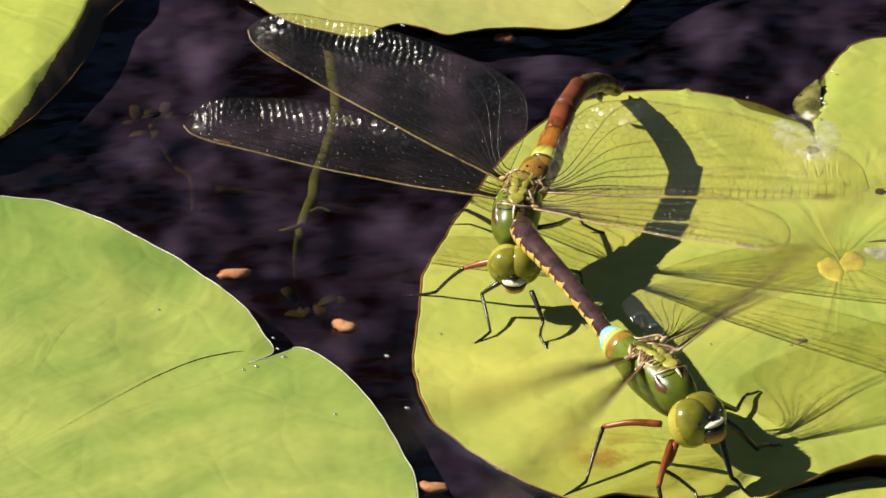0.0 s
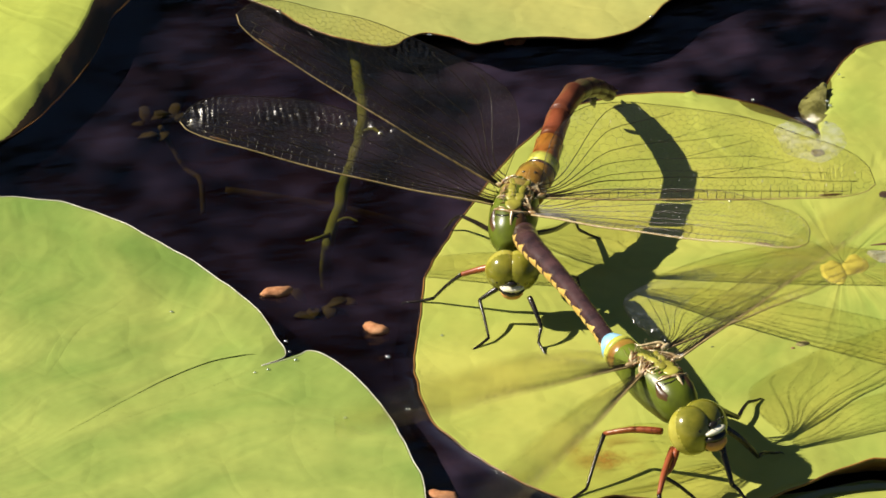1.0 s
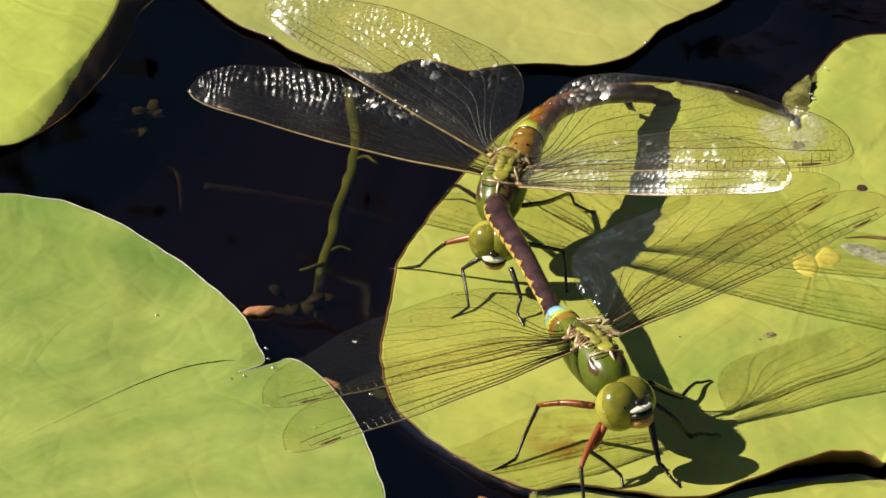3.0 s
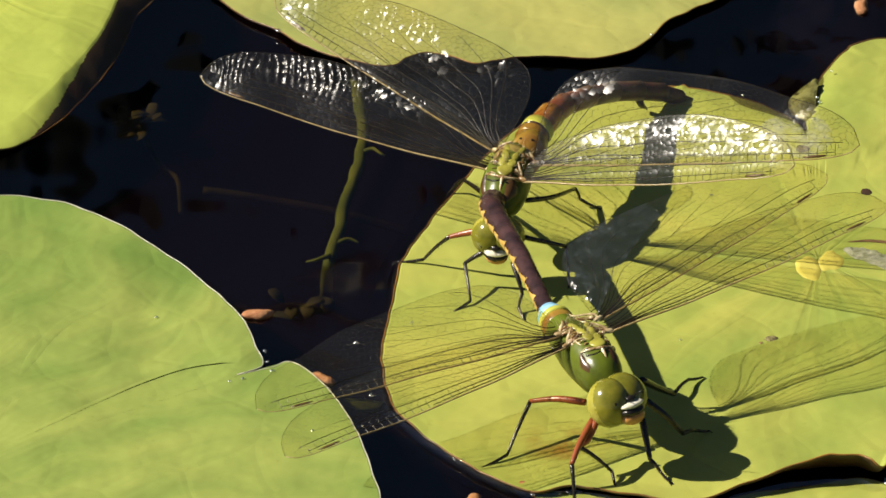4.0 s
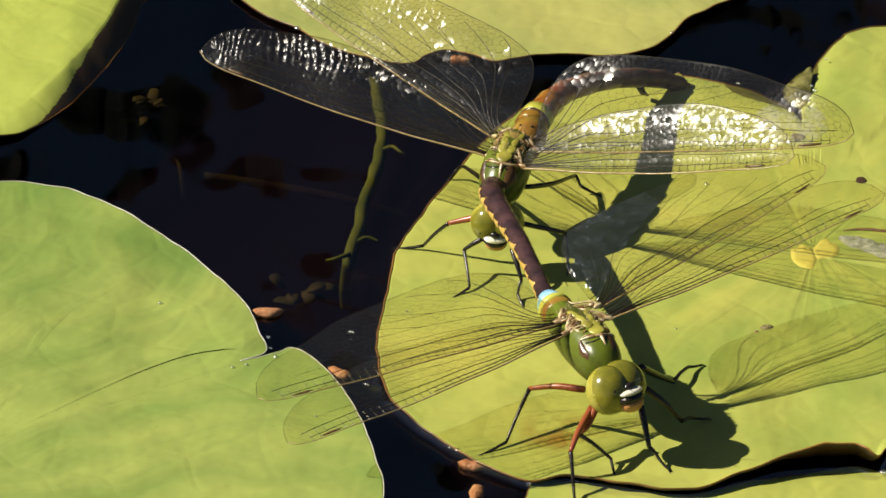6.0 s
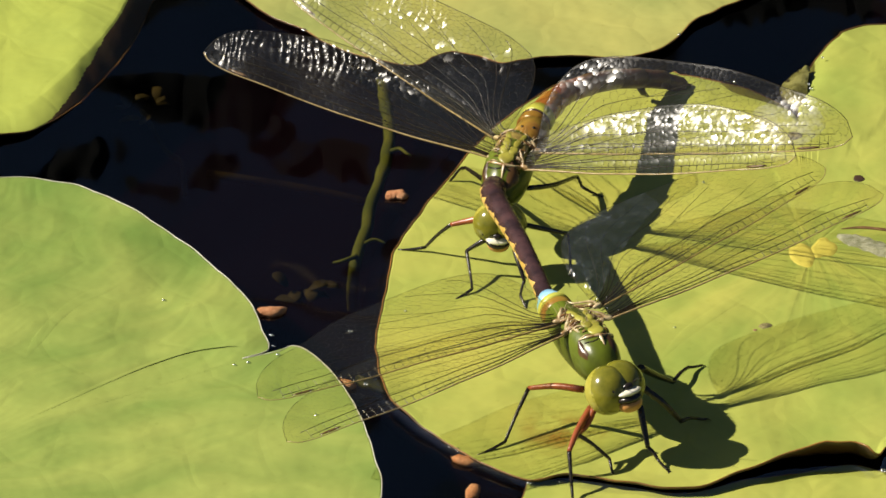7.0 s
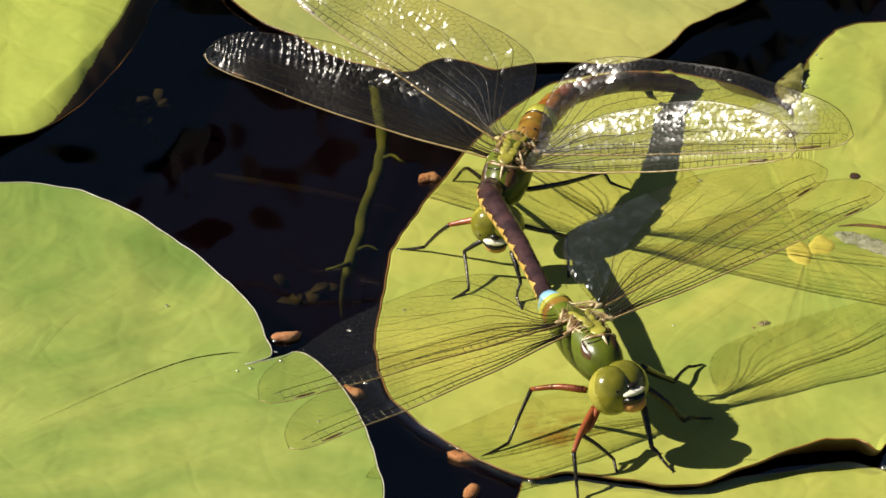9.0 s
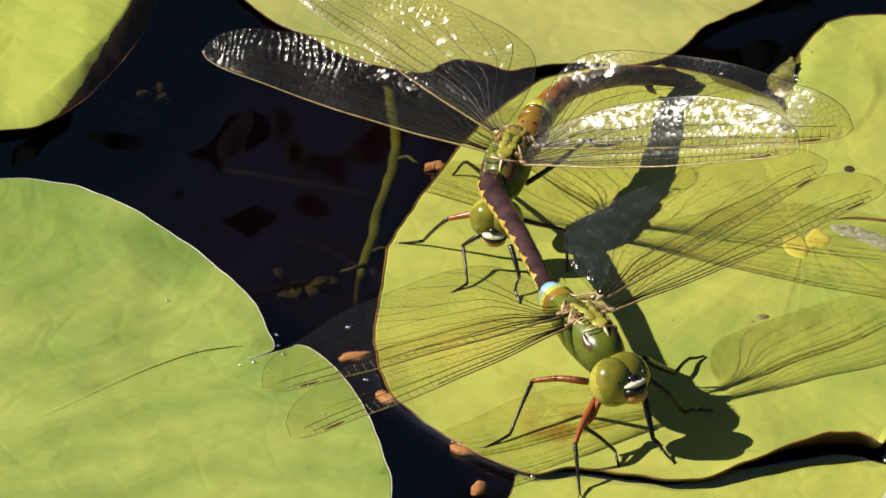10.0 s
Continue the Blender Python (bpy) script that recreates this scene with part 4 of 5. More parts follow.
def thorax_parts(root, line, top, across, ahead, roots, plates, ridge):
    """Barrel of the thorax, its pale collar, lobed back plates and the hinges at the four wing roots."""
    bm = bmesh.new()
    pts = spline([p[:3] for p in line], 5)
    rad = [float(r[0]) for r in spline([(p[3],) for p in line], 5)]
    tube(bm, pts, rad, 28, 1.12)
    rnd = random.Random(7)
    for v in bm.verts:
        v.co += v.co.normalized() * 0.07 * noise.noise(v.co * 0.55)
    thorax = part("thorax", bm, THORAX, root, "shiny green thorax")
    top, ac, ah = Vector(top), Vector(across), Vector(ahead)
    up = ac.cross(ah)
    up = up if up.z > 0 else -up

    along_d = [(Vector(p) - top).dot(ah) for p in pts]

    def skin(d, w, proud=0.12):
        """A spot on the barrel, d ahead of the wing roots and at the angle w round it."""
        q = float(np.interp(d, along_d[::-1], range(len(pts) - 1, -1, -1)))
        k = min(int(q), len(pts) - 2)
        c = Vector(pts[k]).lerp(Vector(pts[k + 1]), q - k)
        r = rad[k] + (rad[k + 1] - rad[k]) * (q - k)
        return c + (ac * math.sin(w) + up * math.cos(w) * 1.12) * (r + proud)

    lobes = [(2.0, 0.0, 1.1, 1.2, 0.55), (0.5, 0.6, 0.75, 1.0, 0.5), (0.4, -0.65, 0.7, 0.95, 0.48), (-1.0, 0.75, 0.55, 1.2, 0.55), (-1.1, -0.75, 0.55, 1.25, 0.55),
             (-2.7, 1.2, 0.5, 1.25, 0.6), (-2.8, -1.05, 0.5, 1.2, 0.6)]
    turn = Matrix((ac, ah, up)).transposed()
    mean = sum((Vector(r) for r in roots), Vector()) / 4
    tilt = (mean - Vector(pts[len(pts) // 2])).dot(ac) / 5.5
    for d, w, rx, ry, rz in lobes:
        bm = bmesh.new()
        blob(bm, skin(d + plates, tilt + w * 0.27, -0.12), (rx * 1.2, ry * 1.15, rz * 0.62), turn @ Matrix.Rotation(w * 0.35, 3, "Z"), 14)
        for v in bm.verts:
            v.co += ah * 0.18 * noise.noise(v.co * 1.3)
        part("back_plate", bm, TERGUM, thorax, "lobed yellow-green plate between the wings")
    bm = bmesh.new()
    blob(bm, skin(plates - 0.9, tilt, -0.95), (2.6, 3.7, 0.85), turn @ Matrix.Rotation(tilt, 3, "Y"), 20)
    for v in bm.verts:
        v.co += up * 0.35 * noise.noise(v.co * 1.1)
    part("wing_bed", bm, BED, thorax, "olive-brown hollow between the wing roots")
    bm = bmesh.new()
    tube(bm, spline([skin(ridge - 1.1, tilt - 0.85), skin(ridge - 0.4, tilt - 0.45), skin(ridge, tilt), skin(ridge - 0.4, tilt + 0.45), skin(ridge - 1.1, tilt + 0.85)], 4), [0.14] * 3 + [0.22] * 4 + [0.3] * 3 + [0.22] * 4 + [0.14] * 3, 7)
    tube(bm, spline([skin(ridge - 0.1, tilt), skin(ridge + 1.4, tilt * 0.9, 0.04), skin(ridge + 3.2, tilt * 0.8, 0.0)], 4), [0.36, 0.32, 0.28, 0.25, 0.22, 0.2, 0.17, 0.13, 0.08], 6)
    part("collar", bm, PALE, thorax, "pale forked ridge across the front of the thorax")
    far_d = max(along_d) - 0.4
    bm = bmesh.new()
    tube(bm, spline([skin(ridge + (far_d - ridge) * q, tilt * (1 - 0.6 * q), -0.08) for q in (0, 0.25, 0.5, 0.75, 1)], 4), [0.42 - 0.012 * j for j in range(17)], 8, 0.7)
    part("back_ridge", bm, RIDGE, thorax, "pale brown ridge along the back")
    for sx in (-1, 1):
        bm = bmesh.new()
        tube(bm, spline([skin(ridge + 0.5, tilt + sx * 0.12, 0.03), skin(ridge + 0.6, tilt + sx * 0.4, 0.03), skin(ridge, tilt + sx * 0.75, 0.03)], 4), 0.15, 6)
        part("suture", bm, BLACK, thorax, "dark seam behind the ridge")
        bm = bmesh.new()
        grid = []
        for q in range(9):
            d = ridge + 3.4 - 4.4 * q / 8
            w0 = (0.28 if sx > 0 else 0.72) + 0.1 * noise.noise((q * 0.5, sx, 0))
            w1 = (0.95 if sx > 0 else 1.2) + 0.15 * noise.noise((q * 0.4, sx, 5))
            w1 = w0 + (w1 - w0) * math.sin(math.pi * (q + 0.6) / 9.2)
            grid.append([bm.verts.new(skin(d, sx * (w0 + (w1 - w0) * k / 4), 0.24 if 0 < k < 4 else 0.02)) for k in range(5)])
        for a, b in zip(grid, grid[1:]):
            for k in range(4):
                bm.faces.new((a[k], a[k + 1], b[k + 1], b[k]))
        bmesh.ops.recalc_face_normals(bm, faces=bm.faces)
        part("side_stripe", bm, SHOULDER, thorax, "brown stripe along the shoulder")
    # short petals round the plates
    for sx in (-1, 1):
        for q in range(8):
            d = plates + 3.0 - 0.85 * q + rnd.uniform(-0.25, 0.25)
            w0, w1 = rnd.uniform(0.28, 0.4), rnd.uniform(0.6, 0.95)
            lean = rnd.uniform(-0.7, 0.5)
            mat = HINGE if q % 3 == 1 else PALE
            w = rnd.uniform(0.09, 0.16)
            bm = bmesh.new()
            tube(bm, spline([skin(d, tilt + sx * w0, 0.0), skin(d + lean * 0.4, tilt + sx * (w0 + w1) / 2, rnd.uniform(0.15, 0.4)), skin(d + lean, tilt + sx * w1, -0.05)], 4),
                 [w * g for g in (0.35, 0.7, 1.0, 1.15, 1.0, 0.8, 0.9, 0.7, 0.3)], 7, 0.65)
            part("hinge_ridge", bm, mat, thorax, "ivory ridge beside the back plates" if mat is PALE else "brown ridge beside the back plates")
    for n, r in enumerate(roots):
        r = Vector(r)
        side = 1 if (r - top).dot(ac) > 0 else -1
        fore = 1 if n % 2 == 0 else -1
        out = ac * side
        # knob on which the wing turns
        bm = bmesh.new()
        blob(bm, r - up * 0.15, (0.95, 0.42, 0.42), turn @ Matrix.Rotation(side * 0.3 * fore, 3, "Z"), 12)
        blob(bm, r - out * 0.9 + ah * 0.35 * fore, (0.45, 0.38, 0.36), turn, 10)
        part("wing_hinge", bm, PALE, thorax, "ivory knob at the wing root")
        # long pale petal that runs inwards and backwards
        bm = bmesh.new()
        a = r - out * 0.5 - up * 0.05
        d0 = (r - top).dot(ah)
        tube(bm, spline([a + out * 0.5 + ah * 0.3, a - ah * 0.9 + up * 0.3, skin(d0 - 1.9, tilt + side * 0.5, 0.3), skin(d0 - 2.8, tilt + side * 0.35, 0.1)], 4),
             [0.05, 0.1, 0.17, 0.25, 0.28, 0.26, 0.22, 0.2, 0.2, 0.17, 0.13, 0.08, 0.04], 9, 0.6)
        part("wing_hinge", bm, PALE, thorax, "ivory petal-shaped hinge plate")
        for q in range(6):
            d = rnd.uniform(-1.8, 1.3)
            start = r + ah * d * 0.4 + up * rnd.uniform(-0.35, 0.1)
            mid = skin(d0 + d * 0.7, tilt + side * rnd.uniform(0.5, 0.75), rnd.uniform(0.1, 0.4)).lerp(start, 0.25)
            end = skin(d0 + d + rnd.uniform(-0.5, 0.5), tilt + side * rnd.uniform(0.25, 0.5), rnd.uniform(-0.1, 0.15))
            mat = HINGE if q % 2 else PALE
            w = rnd.uniform(0.07, 0.14) if mat is PALE else rnd.uniform(0.12, 0.24)
            bm = bmesh.new()
            tube(bm, spline([start, mid, end], 4), [w * g for g in (0.4, 0.8, 1.0, 0.85, 0.7, 0.9, 1.0, 0.7, 0.25)], 7, 0.7)
            part("wing_hinge", bm, mat, thorax, "ivory ridge at the wing root" if mat is PALE else "brown plate at the wing root")
    bm = bmesh.new()
    for _ in range(80):
        c = skin(rnd.uniform(-4, 2.5), tilt + rnd.uniform(-0.8, 0.8), -0.2)
        d = (ac * rnd.uniform(-1, 1) + ah * rnd.uniform(-1.2, 0.6) + up * rnd.uniform(0.6, 1.6)).normalized() * rnd.uniform(0.8, 2.2)
        tube(bm, [c, c + d], [0.045, 0.012], 3)
    tagged(part("bristles", bm, HAIR, thorax, "fine pale hairs on the back", smooth=False), kind="stuff")
    return thorax


def settle(p, k=0.83):
    """Brings a point of the resting female nearer to the leaf, along the line of sight."""
    return (p[0], p[1] + (1 - k) * 1.732 * p[2], p[2] * k, *p[3:])


ROOT_M = (20.0, -52.0)
ROOT_F = (9.5, -2.0)

# male, whose tail holds the female's neck
male = new("dragonfly")
male.location = (ROOT_M[0] * MM, ROOT_M[1] * MM, 0)
tagged(male, "male emperor dragonfly, green with blue saddle, on the lily pad", "dragonfly", "coupled dragonflies")
head_parts(male, along((5.4, -8.9, 11.7), -50, -13) @ Matrix.Scale(0.94, 4), WHITE, ORANGE)
thorax_parts(male, [(4.4, -5.6, 12.2, 1.7), (3.3, -3.6, 12.7, 3.1), (1.7, -0.2, 13.1, 3.6), (-0.5, 3.6, 13.5, 3.35), (-2.2, 6.6, 13.8, 2.6), (-2.9, 8.2, 14, 2.4)],
             (0.5, 2.4, 16.75), (0.92, 0.39, 0), (0.39, -0.92, 0), ((-2.0, 0.1, 16.0), (-3.0, 2.5, 16.5), (4.1, 4.3, 16.0), (2.7, 7.0, 16.5)), 1.6, 5.2)
for pts in ([(0.7, -4.6, 9), (-3.4, -2.8, 8.5), (-7.3, -1, 7), (-10.7, -7.2, 1.6), (-14.7, -10, 0.9)], [(1.7, -8, 8), (-0.3, -13.2, 7), (-1.4, -16.2, 5.5), (-1, -19.6, 1.8), (-0.8, -22.3, 0.8)], [(2.3, -8.5, 8.3), (1, -10.8, 6.5), (-0.3, -11.7, 5.8), (4.5, -12.4, 2), (5.1, -15.6, 0.8)]):
    leg_parts(male, pts, FEMUR)
for pts in ([(9, 1.8, 9), (11.6, 6.0, 5.1), (14, 9.1, 2.2), (16.3, 14, 1.8), (18.3, 15.9, 1)], [(9.3, -3.8, 9), (12.3, -4, 6.5), (15, -3.4, 3), (17.4, -0.3, 1.6), (18.8, 0.6, 1)], [(8.9, -7.4, 8), (9.5, -9.2, 5.5), (10.1, -10.9, 3), (11.5, -12.1, 1.8), (13, -13.6, 0.8)]):
    leg_parts(male, pts)

MALE_TAIL = [settle(p, 1 - 0.025 * i) for i, p in enumerate([(-4.4, 11, 14), (-5.7, 16.4, 14.6), (-7.2, 21.5, 15.2), (-8.7, 26.5, 15.8), (-10.4, 31.5, 16.2), (-12.1, 36.3, 16.6), (-12.9, 39.9, 16.6), (-12.6, 43.9, 15.8)])]
tail = spline(MALE_TAIL, 6)
cuts = [0, 5, 10, 16, 21, 26, 31, 36, 39, 42]


def girth(j):
    """Radius of the tail at the point j of its line: slim behind the saddle, stout towards the end."""
    return float(np.interp(j, [0, 6, 14, 24, 34, 39, 42], [1.42, 1.34, 1.42, 1.62, 1.88, 1.9, 1.5]))


bm = bmesh.new()
tube(bm, [(-2.4, 7.2, 13.8), (-3.0, 8.7, 14.1), (-3.5, 9.9, 14.1)], [2.5, 2.6, 2.5], 20)
part("abdomen_base", bm, OCHRE, male, "ochre and green first abdomen rings")
bm = bmesh.new()
tube(bm, [(-3.3, 9.4, 14.1), (-3.7, 10.4, 14.15)], [2.62, 2.55], 20)
part("abdomen_band", bm, LIME, male, "green ring before the blue saddle")
bm = bmesh.new()
tube(bm, [(-3.7, 10.3, 14.1), (-4.1, 11.3, 14.1), (-4.6, 13.0, 14.15)], [2.5, 2.2, 1.5], 20)
part("saddle", bm, BLUE, male, "bright sky-blue saddle")
for i in range(9):
    seg = tail[cuts[i]:cuts[i + 1] + 1]
    k = len(seg)
    bm = bmesh.new()
    tube(bm, seg, [girth(cuts[i] + j) * (0.965 if j in (0, k - 1) else 1.0) for j in range(k)], 24, 0.95, caps=i == 8)
    ring = part("abdomen_ring", bm, BROWN, male, "glossy brown abdomen ring")
    a, b = Vector(seg[0]), Vector(seg[-1])
    d = (b - a).normalized()
    west = d.cross(Vector((0, 0, 1))).normalized()
    if i > 7:
        continue
    for sx in (-1, 1):
        for j0, j1, reach in ((0.03, 0.55, 0.62), (0.58, 0.98, 0.4)):
            bm = bmesh.new()
            grid = []
            for q in range(7):
                j = cuts[i] + (cuts[i + 1] - cuts[i]) * (j0 + (j1 - j0) * q / 6)
                c = Vector(tail[int(j)]).lerp(Vector(tail[min(int(j) + 1, len(tail) - 1)]), j - int(j))
                hi = 0.12 + reach * (0.8 + 0.5 * noise.noise((i * 2.3, j0 * 5, sx))) * (1 - q / 6) ** 0.8
                lo = -0.75 + 0.2 * abs(q - 3) / 3
                row = []
                for w in range(6):
                    a = lo + (hi - lo) * w / 5
                    r = girth(j) * (1.02 if 0 < w < 5 and 0 < q < 6 else 0.96)
                    row.append(bm.verts.new(c + west * (sx * math.cos(a) * r) + Vector((0, 0, math.sin(a) * r))))
                grid.append(row)
            for ra, rb in zip(grid, grid[1:]):
                for w in range(5):
                    bm.faces.new((ra[w], ra[w + 1], rb[w + 1], rb[w]))
            bmesh.ops.recalc_face_normals(bm, faces=bm.faces)
            part("side_spot", bm, SPOT, ring, "yellow side spot")
for sx in (-1, 1):
    bm = bmesh.new()
    e = Vector(tail[-1])
    tube(bm, [e + Vector((sx * 0.5, 0, 0)), e + Vector((sx * 1.1, 1.6, -1.2)), e + Vector((sx * 0.9, 3.0, -2.6))], [0.5, 0.6, 0.2], 8, 0.6)
    part("clasper", bm, BROWN, male, "dark clasper at the tail end")

# female, held by the neck, laying with her tail bent down
female = new("dragonfly")
female.location = (ROOT_F[0] * MM, ROOT_F[1] * MM, 0)
tagged(female, "female emperor dragonfly, green with red-brown tail bent to the water", "dragonfly", "coupled dragonflies")
head_parts(female, along(settle((-1.4, -9.3, 11)), -98, 30) @ Matrix.Scale(0.82, 4), WHITE, ORANGE)
thorax_parts(female, [settle(p) for p in [(-1.2, -5.2, 12.4, 1.6), (-0.9, -3.0, 13.6, 3.2), (0.1, 0.4, 15.2, 3.7), (1.2, 3.6, 16.2, 3.2), (1.9, 5.6, 16.8, 2.4)]],
             settle((0.7, 0.0, 18.9)), (0.965, -0.262, 0), (-0.262, -0.93, -0.258), [settle(p) for p in ((-2.3, -0.3, 18.0), (-1.3, 4.4, 18.5), (2.5, -3.8, 18.0), (4.3, 0.5, 18.5))], 1.0, 4.6)
leg_parts(female, [settle(p) for p in [(-4.3, -7.3, 11), (-6.3, -6.3, 10), (-8.7, -5.6, 9), (-12.6, -0.3, 2), (-16.7, 0.6, 1)]], FEMUR)
for pts in ([(-3.7, -9.5, 8.5), (-4.9, -9.1, 7.5), (-6.4, -8.4, 6), (-5.6, -12.5, 1.8), (-8, -14, 0.9)], [(0.8, -11.7, 8), (1.6, -13.3, 6), (2.2, -14.1, 4), (1.6, -14.9, 2), (2.5, -16.9, 0.8)], [(-2.3, 0.2, 12), (-4.2, 9, 9), (-6.2, 16.3, 6.5), (-7.4, 21.4, 3), (-8.5, 22.1, 1)], [(2.5, -7.5, 10), (5.1, -6.1, 8.5), (9, -3.4, 6), (9.3, -4.7, 3), (9.4, -6.8, 1)]):
    leg_parts(female, [settle(p) for p in pts], slim=0.78)
LIFTED = [settle(p) for p in [(3, 0.2, 12), (7, 6.4, 9), (10.9, 17, 4.5), (11.7, 17.2, 2.5), (14.5, 17, 1)]]
HIP = Vector(LIFTED[0])
lifted_leg = leg_parts(female, [Vector(p) - HIP for p in LIFTED], slim=0.8)
lifted_leg.location = HIP * MM

bm = bmesh.new()
tube(bm, [settle(p) for p in [(1.9, 3.4, 16.2), (2.8, 5.0, 16.7), (3.6, 7.0, 17.1), (4.2, 8.9, 17.3)]], [2.5, 2.85, 2.8, 2.5], 22)
base = part("abdomen_base", bm, OCHRE, female, "ochre first abdomen rings")
for sx in (-1, 1):
    bm = bmesh.new()
    blob(bm, Vector(settle((3.2 + sx * 0.85, 5.9 - sx * 0.2, 16.6))) + Vector((0, 0, 2.85)), (0.28, 0.28, 0.22), None, 10)
    part("dot", bm, BLACK, base, "small dark dot")

# tail of the female: rigid rings that follow a bending line
TAIL_LAY = [settle(p) for p in [(3.8, 9.4, 17.3), (5.2, 12.7, 17.6), (7.1, 17.7, 17), (9.3, 23.9, 15.5), (13.4, 32, 12.5), (17.5, 39.9, 9), (21.6, 44.6, 6.5), (25.3, 48.6, 4), (28.1, 51.3, 1.5)]]
TAIL_EARLY = [settle(p, 0.83 + 0.03 * i) for i, p in enumerate([(4.5, 7.7, 17.2), (5.9, 11.4, 17.6), (7.9, 18.7, 17.8), (10.2, 27.4, 17.4), (12.7, 34.8, 16), (15.5, 43.5, 12.5), (17.9, 50.1, 9), (20, 55.5, 5.5), (21.9, 59.5, 2.4)])]
tail_rings = []
lay = [Vector(p) for p in TAIL_LAY]
for i in range(8):
    ln = (lay[i + 1] - lay[i]).length
    r0 = [2.5, 2.2, 1.9, 1.75, 1.65, 1.6, 1.5, 1.35][i]
    bm = bmesh.new()
    tube(bm, [(0, -0.35, 0), (0, 0.0, 0), (0, ln * 0.5, 0), (0, ln + 0.1, 0), (0, ln + 0.4, 0)], [r0 * 0.9, r0, r0 * 0.97, r0, r0 * 0.88], 20)
    ob = part("tail_ring", bm, [OCHRE, FLAME, RED, MAROON, DARK_RED, DARK_RED, DARK_RED, DARK_RED][i], female, "red-brown abdomen ring" if i > 1 else "ochre abdomen ring")
    tail_rings.append(ob)
    if i == 0:
        bm = bmesh.new()
        tube(bm, [(0, ln * 0.5, 0), (0, ln * 0.6, 0), (0, ln * 0.95, 0)], [r0 * 1.0, r0 * 1.03, r0 * 1.01], 20)
        part("band", bm, LIME, ob, "lime-green band")
        bm = bmesh.new()
        tube(bm, [(0, ln * 0.36, 0), (0, ln * 0.42, 0), (0, ln * 0.5, 0)], [r0 * 0.97, r0 * 1.02, r0 * 1.0], 20)
        part("band", bm, BROWN, ob, "dark brown ring before the lime band")


bm = bmesh.new()
tube(bm, [(0, 0.3, -1.2), (0, 1.6, -2.3), (0, 3.2, -2.9)], [0.7, 0.55, 0.15], 8)
part("egg_layer", bm, BLACK, tail_rings[6], "dark egg-laying blade under the tail")
for sx in (-1, 1):
    bm = bmesh.new()
    tube(bm, [(sx * 0.6, 2.6, 0.4), (sx * 1.0, 4.2, 0.7), (sx * 0.9, 6.0, 0.8)], [0.35, 0.55, 0.1], 8, 0.4)
    part("tail_appendage", bm, DARK_RED, tail_rings[7], "leaf-shaped tail appendage")


def tail_pose(i, b):
    line = [Vector(a).lerp(Vector(c), b) for a, c in zip(TAIL_EARLY, TAIL_LAY)]
    d = (line[i + 1] - line[i]).normalized()
    side = d.cross(Vector((0, 0, 1))).normalized()
    return Matrix.Translation(line[i] * MM) @ Matrix((side, d, side.cross(d))).transposed().to_4x4()


wings = []


def whirr(rows, beat):
    """Adds the quick beating of a wing in the first seconds, which dies away; beat: degrees."""
    if not beat:
        return rows
    ts = [r[0] for r in rows]
    quick = []
    for i in range(52):
        t = i / 30
        az, el, pitch = (float(np.interp(t, ts, [r[k] for r in rows])) for k in (1, 2, 3))
        swing = beat * math.sin(2 * math.pi * i / 3) * float(np.interp(t, [0, 0.3, 1.0, 1.6, 1.75], [1, 1, 0.35, 0.12, 0]))
        quick.append((t, az, el + swing, pitch + 0.6 * swing))
    return quick + [r for r in rows if r[0] > 1.75]


def add_wing(thing, span, hind, side, base, rows, dome, pleats=(), sheen=(), beat=0):
    """side: that of the leading edge; rows: seconds, azimuth, elevation, pitch; dome, pleats: share of the span, mm, two radii, height;
    sheen: slant along and across, its scatter, then patches like those of dome."""
    w = wing_parts(thing, span, hind, side, 40 + len(wings), dome, pleats, sheen, 1.0 if thing is female else 0.85)
    tagged(w, "clear hindwing with dark veins" if hind else "clear forewing with dark veins")
    rows = whirr(rows, beat)
    wings.append((w, [(t, wing_pose(base, az, el, pitch * side)) for t, az, el, pitch in rows]))


add_wing(female, 49.5, False, 1, settle((-2.3, -0.3, 18.0)), [(0, 163.7, 8.8, 34), (0.5, 164.4, 5, 34), (1, 168.2, 13.7, 34), (1.5, 165.8, 11.9, 34), (2, 158.3, 5.5, 34), (2.5, 156.8, 5, 34.8), (4, 154.6, 5.7, 37), (4.5, 154.3, 5.8, 37), (5, 157, 7.7, 37), (5.5, 156.2, 8, 37), (7, 154.1, 7.8, 37), (7.5, 155, 6.7, 37), (8, 153.7, 5.5, 37), (8.5, 154.3, 5.7, 37), (9, 155.6, 7.5, 37), (9.5, 155.7, 6.2, 37), (10, 155.9, 6.9, 37)],
         [(0.40, -6.5, 0.14, 1.8, 0.10), (0.7, -5, 0.25, 2.5, 0.03)], [(0.78, -5.2, 0.2, 2.6, 0.092), (0.95, -2.5, 0.07, 3.0, 0.11), (0.55, -6.6, 0.12, 1.8, 0.08)],
         (-0.33, -0.15, 0.13, (0.43, -6.3, 0.12, 1.6, 0.95), (0.97, -2, 0.05, 2.6, 0.85), (0.72, -5.0, 0.22, 2.6, 0.35)))
